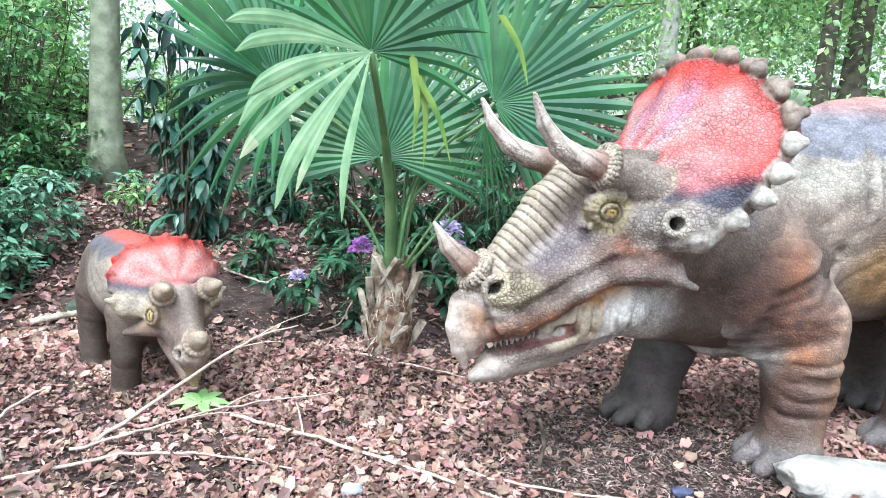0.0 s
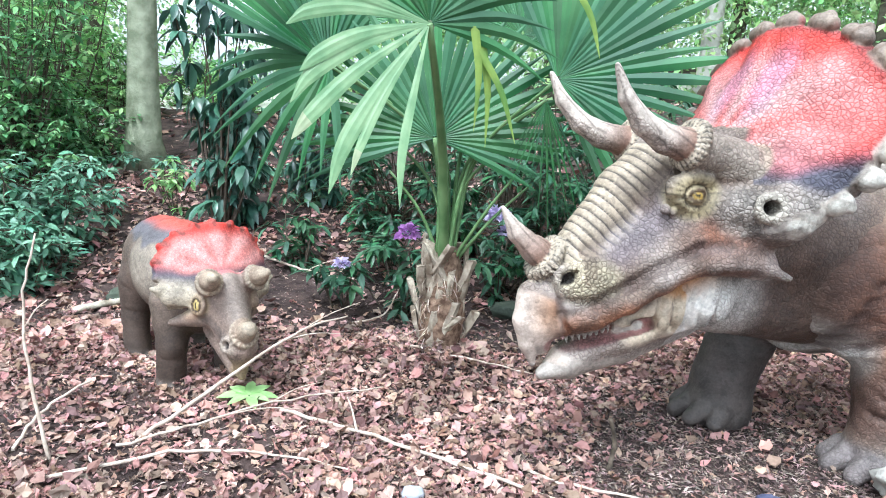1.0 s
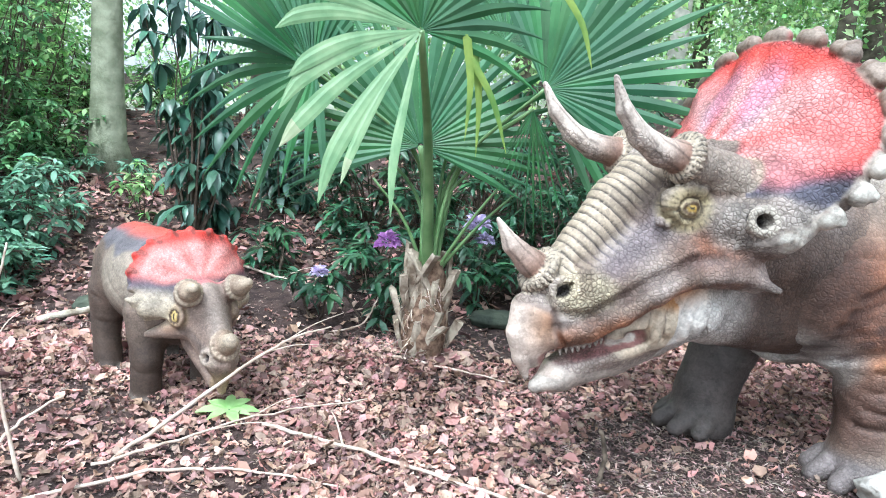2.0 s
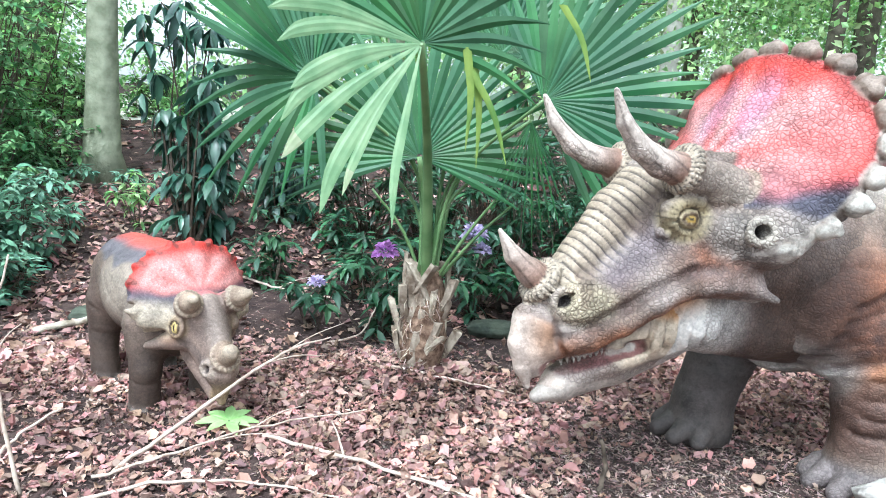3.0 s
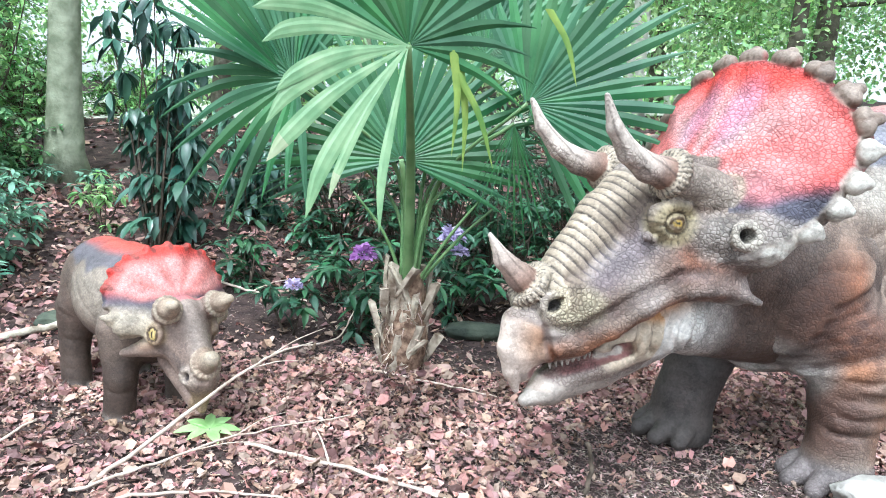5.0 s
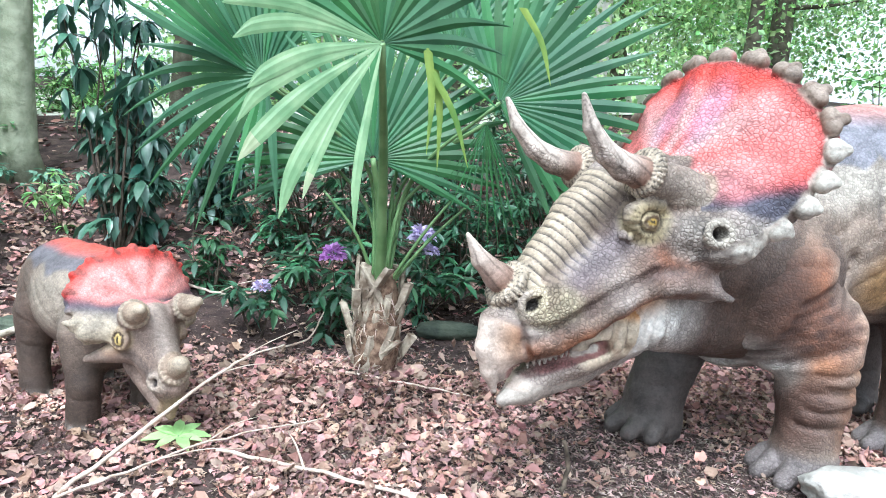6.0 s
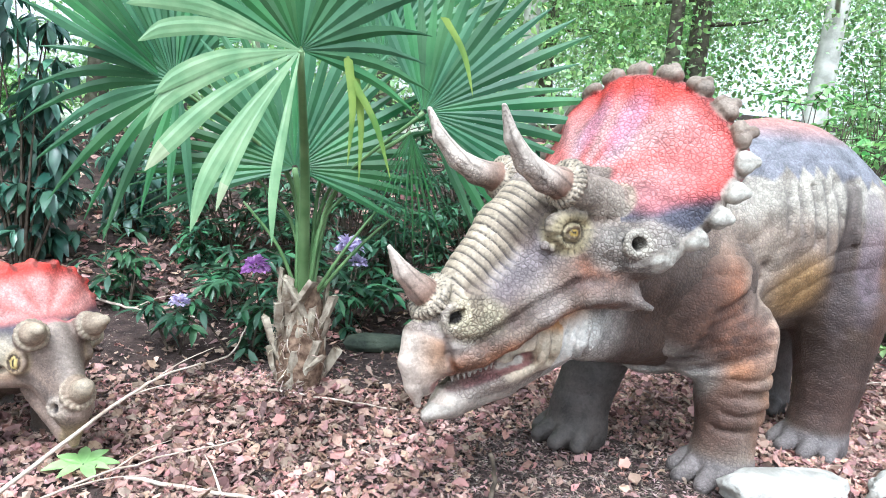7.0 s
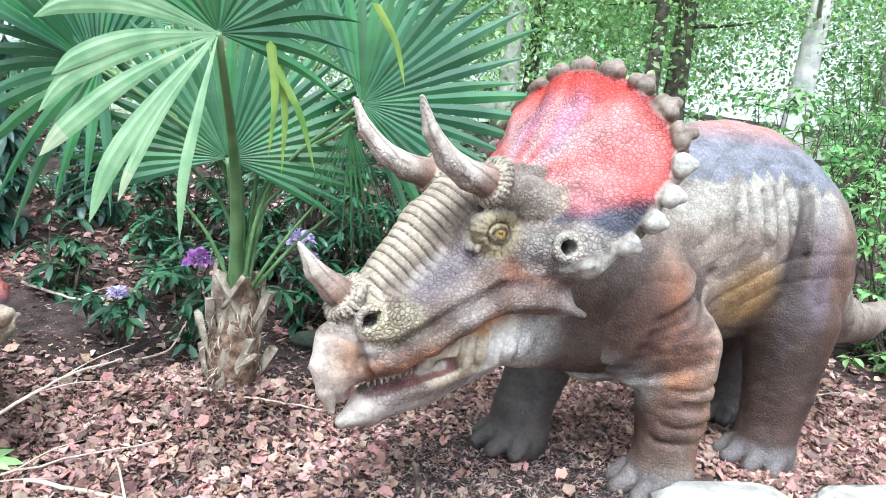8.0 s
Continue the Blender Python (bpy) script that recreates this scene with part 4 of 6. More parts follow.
def baby():
    c = Clay((-0.75, -0.46, -0.06), (1.12, 0.46, 1.02), 0.0075)
    c.egg((0.12, 0, 0.60), (0.42, 0.25, 0.28), 0.05)
    c.egg((-0.16, 0, 0.60), (0.24, 0.23, 0.27), 0.05)
    c.egg((0.40, 0, 0.52), (0.25, 0.19, 0.23), 0.08)
    c.chain([(-0.30, 0, 0.55), (-0.52, 0, 0.40), (-0.72, 0, 0.34)], [0.16, 0.08, 0.03], 0.06)
    for a, s, bend in ((0.45, -0.17, 0.02), (0.42, 0.16, 0.0), (-0.13, -0.17, -0.03), (-0.16, 0.17, -0.02)):
        c.chain([(a - 0.03, s * 0.85, 0.48), (a + bend, s, 0.26), (a, s, 0.06)], [0.12, 0.076, 0.078], 0.05)
        for da, ds in ((0.075, 0.035), (0.08, -0.02), (0.05, -0.065)):
            c.limb((a + da * 0.7, s + ds, 0.04), (a + da * 1.2, s + ds * 1.1, 0.022), 0.03, 0.022, 0.01)
    # head, lowered
    c.limb((0.50, 0, 0.60), (0.74, 0, 0.56), 0.16, 0.135, 0.05)
    c.limb((0.74, 0, 0.56), (0.95, 0, 0.36), 0.128, 0.075, 0.04)
    c.limb((0.78, 0, 0.635), (0.965, 0, 0.43), 0.075, 0.06, 0.03)
    c.limb((0.96, 0, 0.35), (0.965, 0, 0.215), 0.065, 0.022, 0.025)
    c.limb((0.70, 0, 0.40), (0.90, 0, 0.235), 0.085, 0.040, 0.03)
    for sg in (1, -1):
        c.limb((0.75, 0.09 * sg, 0.49), (0.63, 0.225 * sg, 0.435), 0.065, 0.018, 0.03)
        c.limb((0.72, 0.11 * sg, 0.58), (0.675, 0.24 * sg, 0.575), 0.055, 0.045, 0.02)
        for j in range(4):
            c.limb((0.685 - 0.012 * j, 0.20 * sg + 0.025 * sg * j, 0.545 + 0.022 * j), (0.665 - 0.012 * j, 0.245 * sg + 0.025 * sg * j, 0.525 + 0.032 * j), 0.028, 0.011, 0.008)
        c.limb((0.80, 0.105 * sg, 0.655), (0.885, 0.125 * sg, 0.695), 0.056, 0.05, 0.02)
        c.limb((0.885, 0.125 * sg, 0.695), (0.95, 0.135 * sg, 0.725), 0.047, 0.024, 0.01)
        c.ring((0.858, 0.118 * sg, 0.682), (0.85, 0.2 * sg, 0.4), 0.054, 0.016, 0.005, 18)
        c.limb((0.94, 0.06 * sg, 0.27), (0.76, 0.12 * sg, 0.36), 0.008, 0.012, 0.01, cut=True)
    se, sn = c.side(0.79, 0.555), c.side(0.962, 0.385)
    for sg in (1, -1):
        c.egg((0.79, se * sg, 0.555), (0.052, 0.022, 0.058), 0.012)
        c.ring((0.795, (se + 0.016) * sg, 0.557), (0.25, 1.0 * sg, 0.1), 0.042, 0.010, 0.005)
        c.egg((0.795, (se + 0.012) * sg, 0.557), (0.034, 0.020, 0.034), 0.003)
        c.ring((0.962, sn * sg, 0.385), (0.5, 1.0 * sg, 0.1), 0.030, 0.014, 0.012, 9)
        c.egg((0.966, (sn + 0.01) * sg, 0.385), (0.015, 0.03, 0.018), 0.006, True)
    c.limb((0.985, 0, 0.435), (1.045, 0, 0.475), 0.056, 0.040, 0.01)
    c.ring((0.992, 0, 0.440), (1, 0, 0.6), 0.060, 0.018, 0.005, 16)
    # frill
    sl, x, y, z = c.block((0.2, -0.46, 0.4), (0.9, 0.46, 1.0))
    rad = np.sqrt((y / 0.288) ** 2 + ((z - 0.70) / np.where(z > 0.70, 0.235, 0.20)) ** 2)
    ang = np.arctan2(y, z - 0.70)
    lean = 0.70 - 0.42 * (z - 0.70) - 0.13 * (y / 0.3) ** 2 + 0.006 * np.sin(9 * ang) * smoothstep(0.4, 1, rad)
    d = np.maximum(np.abs(x - lean) / 1.15 - 0.026, (rad - 1) * 0.2)
    c.blend(sl, d.astype(np.float32), 0.03)
    for a in range(-100, 101, 20):
        co, si = math.cos(radians(a)), math.sin(radians(a))
        yy, zz = 0.288 * si, 0.70 + (0.235 if co > 0 else 0.20) * co
        xx = 0.70 - 0.42 * (zz - 0.70) - 0.13 * (yy / 0.3) ** 2
        c.limb((xx, yy, zz), (xx + 0.012, yy * 1.01, zz + 0.004), 0.021, 0.016, 0.012)
    sl, x, y, z = c.block((-0.75, -0.46, -0.06), (1.12, 0.46, 1.02))
    wav = 0.0016 * np.sin(55 * x + 3 * np.sin(27 * z)) * np.sin(52 * z + 3 * np.sin(30 * y)) + (1 - np.abs(np.sin(20 * z + 14 * x + 2 * np.sin(9 * y)))) ** 4 * 0.004 * (x < 0.6)
    c.d += wav.astype(np.float32) * (c.d < 0.03)
    sl, x, y, z = c.block((-0.7, -0.4, -0.06), (1.1, 0.4, 0.1))
    c.d[sl] = np.maximum(c.d[sl], -(z + 0 * x + 0 * y))
    v, f = c.skin()
    s = np.abs(v[:, 1])
    q = np.stack([v[:, 0], s, v[:, 2]], 1)
    a, z = v[:, 0], v[:, 2]
    col = np.tile(np.array((0.16, 0.12, 0.097)), (len(v), 1))
    col = mix(col, (0.235, 0.19, 0.155), 0.4 + 0.7 * lumps(v, 13))
    col = mix(col, (0.36, 0.325, 0.27), near(q, (0.20, 0.20, 0.66), (0.22, 0.16, 0.18)) * 0.85
             )
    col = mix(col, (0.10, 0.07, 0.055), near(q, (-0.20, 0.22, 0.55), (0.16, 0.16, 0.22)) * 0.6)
    edge = 0.74 + 0.02 * np.sin(30 * a) + 0.02 * lumps(v, 25)
    body = a < 0.52
    col = mix(col, (0.15, 0.15, 0.18), body * smoothstep(edge, edge + 0.03, z) * 0.9)
    col = mix(col, (0.62, 0.13, 0.10), body * smoothstep(0.825, 0.87, z) * 0.95)
    head = smoothstep(0.60, 0.72, a)
    col = mix(col, (0.33, 0.255, 0.215), head * 0.85)
    col = mix(col, (0.30, 0.17, 0.09), near(q, (0.73, 0.15, 0.52), (0.07, 0.08, 0.05)) * 0.7)
    col = mix(col, (0.30, 0.26, 0.23), near_line(q, (0.80, 0, 0.68), (0.97, 0, 0.46), 0.055)[0] * 0.8)
    rad = np.sqrt((s / 0.288) ** 2 + ((z - 0.70) / np.where(z > 0.70, 0.235, 0.20)) ** 2)
    lean = 0.70 - 0.42 * (z - 0.70) - 0.13 * (s / 0.3) ** 2
    fr = ((np.abs(a - lean) < 0.07) & (rad > 0.3) & (z > 0.58)) | ((rad < 0.6) & (z > 0.695) & (a > 0.55) & (a < 0.80) & (s < 0.085))
    col = mix(col, (0.10, 0.10, 0.14), fr * smoothstep(0.60, 0.64, z) * 0.9)
    red = fr * smoothstep(0.675, 0.735, z + 0.03 * lumps(q, 22) - 0.08 * (s - 0.15))
    col = mix(col, (0.60, 0.055, 0.04), red)
    col = mix(col, (0.62, 0.32, 0.29), red * smoothstep(1.02, 0.74, rad + 0.1 * lumps(q, 20)) * (0.8 + 0.2 * np.sin(9 * np.arctan2(s, z - 0.7) + 1)))
    dots = near(np.stack([rad, (np.degrees(np.arctan2(s, z - 0.70)) + 10) % 20 / 20, 0 * s], 1), (1.0, 0.5, 0), (0.09, 0.18, 1), 0.3)
    col = mix(col, (0.10, 0.05, 0.04), fr * dots * 0.7)
    col = mix(col, (0.52, 0.47, 0.37), near_line(q, (0.705, 0.17, 0.575), (0.65, 0.31, 0.59), 0.08)[0] * 0.95)
    for line, r in ((((0.855, 0.118, 0.68), (0.97, 0.14, 0.735)), 0.066), (((0.985, 0, 0.435), (1.07, 0, 0.49)), 0.075)):
        h, t = near_line(q, *line, r, 0.08)
        col = mix(col, (0.46, 0.40, 0.31), h * (t > 0.02))
        col = mix(col, (0.27, 0.20, 0.15), h * (t > 0.22) * smoothstep(0.9, 0.3, t) * 0.75)
    col = mix(col, (0.34, 0.27, 0.15), near(q, (0.79, se, 0.555), (0.052, 0.06, 0.06), 0.25) * 0.6)
    e = np.hypot((a - 0.795), (z - 0.557))
    col = mix(col, (0.05, 0.03, 0.02), (s > se - 0.005) * (e < 0.036) * 0.9)
    col = mix(col, (0.55, 0.45, 0.18), (s > se - 0.005) * (e < 0.026))
    col = mix(col, (0.01, 0.01, 0.01), (s > se - 0.005) * (np.hypot((a - 0.795) * 2.0, z - 0.557) < 0.018))
    col = mix(col, (0.45, 0.40, 0.34), near(q, (0.962, sn, 0.385), (0.055, 0.06, 0.05), 0.3) * 0.8)
    col = mix(col, (0.03, 0.02, 0.02), near(q, (0.966, sn - 0.005, 0.385), (0.016, 0.03, 0.02), 0.2) * 0.95)
    col = mix(col, (0.10, 0.085, 0.08), near_line(q, (0.80, 0.125, 0.50), (0.92, 0.085, 0.42), 0.028)[0] * 0.55)
    col = mix(col, (0.09, 0.07, 0.06), near(q, (0.70, 0.20, 0.60), (0.03, 0.05, 0.025)) * 0.7)
    bk = smoothstep(0.33, 0.29, z) * smoothstep(0.90, 0.93, a)
    col = mix(col, (0.34, 0.265, 0.16), bk * 0.85)
    col = mix(col, (0.10, 0.05, 0.04), near_line(q, (0.94, 0.055, 0.27), (0.76, 0.115, 0.36), 0.013)[0] * 0.8)
    # dark brown legs, deepened downwards by shade painted into the colour
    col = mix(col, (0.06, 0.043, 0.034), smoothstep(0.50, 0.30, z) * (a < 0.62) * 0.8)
    col = mix(col, (0.19, 0.17, 0.155), smoothstep(0.10, 0.06, z) * (a < 0.65) * 0.6)
    col = col * np.array((0.70, 0.655, 0.615)) + (col - col * np.array((0.70, 0.655, 0.615))) * np.clip(red, 0, 1)[:, None]
    return v, f, col, np.full(len(v), 0.25) + 0.15 * red


def build_baby():
    v, f, col, sc = baby()
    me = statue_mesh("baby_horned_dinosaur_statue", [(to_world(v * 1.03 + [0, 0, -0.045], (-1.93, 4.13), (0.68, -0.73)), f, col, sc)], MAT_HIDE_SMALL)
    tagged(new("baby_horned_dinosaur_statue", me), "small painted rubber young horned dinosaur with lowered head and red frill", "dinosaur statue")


build_big_statue()
build_baby()

# ---- leaves in quantity ----
def frames_from(normals, heads):
    """Axes for each leaf: x across, y along, z out of the blade."""
    y = heads / (np.linalg.norm(heads, axis=1)[:, None] + 1e-9)
    x = np.cross(y, normals)
    x /= np.linalg.norm(x, axis=1)[:, None] + 1e-9
    return np.stack([x, y, np.cross(x, y)], 2)


def leaf_shape(width, fold=0.25, curl=0.2, wide_at=0.45, rows=4):
    """A folded, curling blade of length 1: verts and quads."""
    ts = np.linspace(0, 1, rows + 1)
    v = []
    for t in ts:
        w = 0.5 * width * (math.sin(math.pi * t ** (math.log(0.5) / math.log(wide_at))) ** 0.8 if 0 < t < 1 else 0.04)
        z = -curl * t * t
        v += [(-w, t, z + fold * w), (0, t, z), (w, t, z + fold * w)]
    f = []
    for i in range(rows):
        for j in (0, 1):
            a = 3 * i + j
            f.append((a, a + 1, a + 4, a + 3))
    return np.array(v, float), np.array(f)


def strew(shape, places, axes, sizes):
    """Many leaves of one shape: verts and faces."""
    v, f = shape
    n = len(places)
    allv = np.einsum("nij,kj->nki", axes, v) * np.asarray(sizes)[:, None, None] + places[:, None, :]
    allf = f[None] + (np.arange(n) * len(v))[:, None, None]
    return allv.reshape(-1, 3), allf.reshape(-1, f.shape[1])


FAR_LEAF = (np.array([(0, 0, 0), (0.32, 0.45, 0.06), (0, 1, -0.1), (-0.32, 0.45, 0.06)], float), np.array([(0, 1, 2, 3)]))


def unit(n):
    v = rng.normal(size=(n, 3))
    return v / np.linalg.norm(v, axis=1)[:, None]


def litter():
    """Fallen beech and oak leaves, thick in front, thinner up the slope."""
    xs, ys, sz = [], [], []
    for n, x0, x1, y0, y1, s0, s1 in ((27000, -3.4, 4.4, 1.9, 5.0, 0.03, 0.08), (33000, -3.2, 4.2, 1.9, 5.0, 0.012, 0.034), (9000, -5, 4.5, 4.6, 8.5, 0.05, 0.11), (6000, -9, 9, 8, 14, 0.08, 0.16), (9000, -7, 8, -4, 2.3, 0.06, 0.13), (2500, -8, -3, 2.0, 6, 0.05, 0.11), (2500, 4, 9, 2.0, 8, 0.05, 0.11)):
        xs.append(rng.uniform(x0, x1, n))
        ys.append(rng.uniform(y0, y1, n))
        sz.append(rng.uniform(s0, s1, n))
    x, y, s = np.concatenate(xs), np.concatenate(ys), np.concatenate(sz)
    # no straight edge where the thick drift ends
    x, y = x + rng.normal(0, 0.28, len(x)), y + rng.normal(0, 0.28, len(x))
    # bare dark patches where the soil shows
    patch = np.sin(2.1 * x + 1.3 * np.sin(1.7 * y)) + np.sin(2.7 * y + 1.1 * np.sin(1.9 * x + 2))
    shade = np.exp(-((x + 0.95) ** 2 / 1.7 + (y - 5.15) ** 2 / 0.75))
    bare = np.exp(-((x - 1.05) ** 2 / 0.95 + (y - 3.35) ** 2 / 0.85))
    keep = rng.random(len(x)) < np.clip(1.0 - 0.6 * (patch > 0.7) - 0.9 * shade - 0.72 * bare, 0.08, 1)
    x, y, s = x[keep], y[keep], s[keep]
    n = len(x)
    nor = unit(n) * 0.6 + np.array([0, 0, 1.0])
    head = unit(n)
    head[:, 2] *= 0.3
    z = ground_z(x, y) + rng.uniform(0.002, 0.028, n)
    pl = np.stack([x, y, z], 1)
    pieces = []
    kinds = [leaf_shape(0.62, 0.35, 0.18, 0.5, 3), leaf_shape(0.85, 0.2, -0.25, 0.55, 3), leaf_shape(0.5, -0.5, 0.3, 0.45, 3)]
    pick = rng.integers(0, 3, n)
    for i, k in enumerate(kinds):
        m = pick == i
        pieces.append(strew(k, pl[m], frames_from(nor[m], head[m]), s[m]))
    v, f = merge(pieces)
    v = v + rng.normal(0, 0.0052, v.shape) * [1, 1, 1.1]
    me = np_mesh("leaf_litter", v, f)
    me.materials.append(MAT_LITTER)
    tagged(new("leaf_litter", me), "dry pinkish brown fallen leaves covering the soil", "leaf litter", kind="stuff")
    # crumbs of bark and mulch
    n = 46000
    x = np.concatenate([rng.uniform(-3, 4.2, 22000), rng.normal(1.05, 0.75, 24000)])
    y = np.concatenate([rng.uniform(2.2, 6.5, 22000), rng.normal(3.35, 0.62, 24000)])
    pl = np.stack([x, y, ground_z(x, y) + rng.uniform(0.0, 0.012, n)], 1)
    head = unit(n)
    head[:, 2] *= 0.25
    v, f = strew(leaf_shape(0.28, 0.5, 0.0, 0.5, 2), pl, frames_from(unit(n) * 0.5 + np.array([0, 0, 1.0]), head), rng.uniform(0.012, 0.045, n))
    me = np_mesh("bark_mulch", v, f)
    me.materials.append(MAT_MULCH)
    tagged(new("bark_mulch", me), "dark crumbs of bark and twigs on the soil", "mulch", kind="stuff")


MAT_MULCH = material("mulch", (0.07, 0.048, 0.042), (0.30, 0.225, 0.195), 12, 0.95, 0.3, 90, 0.004, island=0.8)


# ---- palm ----
def fan(hub, axis, normal, radius, n=38, spread=300, split=0.5, droop=0.35, lift=0.0, uneven=0.12, seed=1, skip=()):
    """A pleated palm fan: verts and quads. axis: its middle segment's direction; normal: out of its face."""
    r = np.random.default_rng(seed)
    axis = np.array(axis, float) / np.linalg.norm(axis)
    normal = np.array(normal, float)
    normal -= axis * (normal @ axis)
    normal /= np.linalg.norm(normal)
    side = np.cross(axis, normal)
    step = radians(spread) / n
    pieces = []
    ts = np.array([0.02, 0.16, 0.32, split, split + 0.14, split + 0.28, 0.90, 1.0])
    for i in range(n):
        if i in skip:
            continue
        th = (i + 0.5 - n / 2) * step
        long = radius * (1 - 0.25 * (abs(th) / radians(spread / 2)) ** 2) * (1 + uneven * (r.random() - 0.5) * 2)
        hang = droop * (0.6 + 0.8 * r.random())
        twist = (r.random() - 0.5) * 0.5
        d = math.cos(th) * axis + math.sin(th) * side
        e = -math.sin(th) * axis + math.cos(th) * side
        v = []
        for t in ts:
            rr = long * t
            half = rr * math.tan(step / 2) * 0.99
            if t > split:
                u = (t - split) / (1 - split)
                half = long * split * math.tan(step / 2) * (1 - u ** 1.6) * 0.95 + 0.0012
            over = max(0.0, t - 0.35)
            mid = np.array(hub) + d * rr + normal * (lift * rr * t) + np.array([0, 0, -1.0]) * hang * long * over ** 2
            ee = e + normal * twist * max(0, t - split)
            fold = 0.46 * half * (1 - 0.3 * t)
            v += [mid - ee * half - normal * fold, mid, mid + ee * half - normal * fold]
        f = []
        for k in range(len(ts) - 1):
            for j in (0, 1):
                a = 3 * k + j
                f.append((a, a + 1, a + 4, a + 3))
        pieces.append((np.array(v), np.array(f)))
    return merge(pieces)


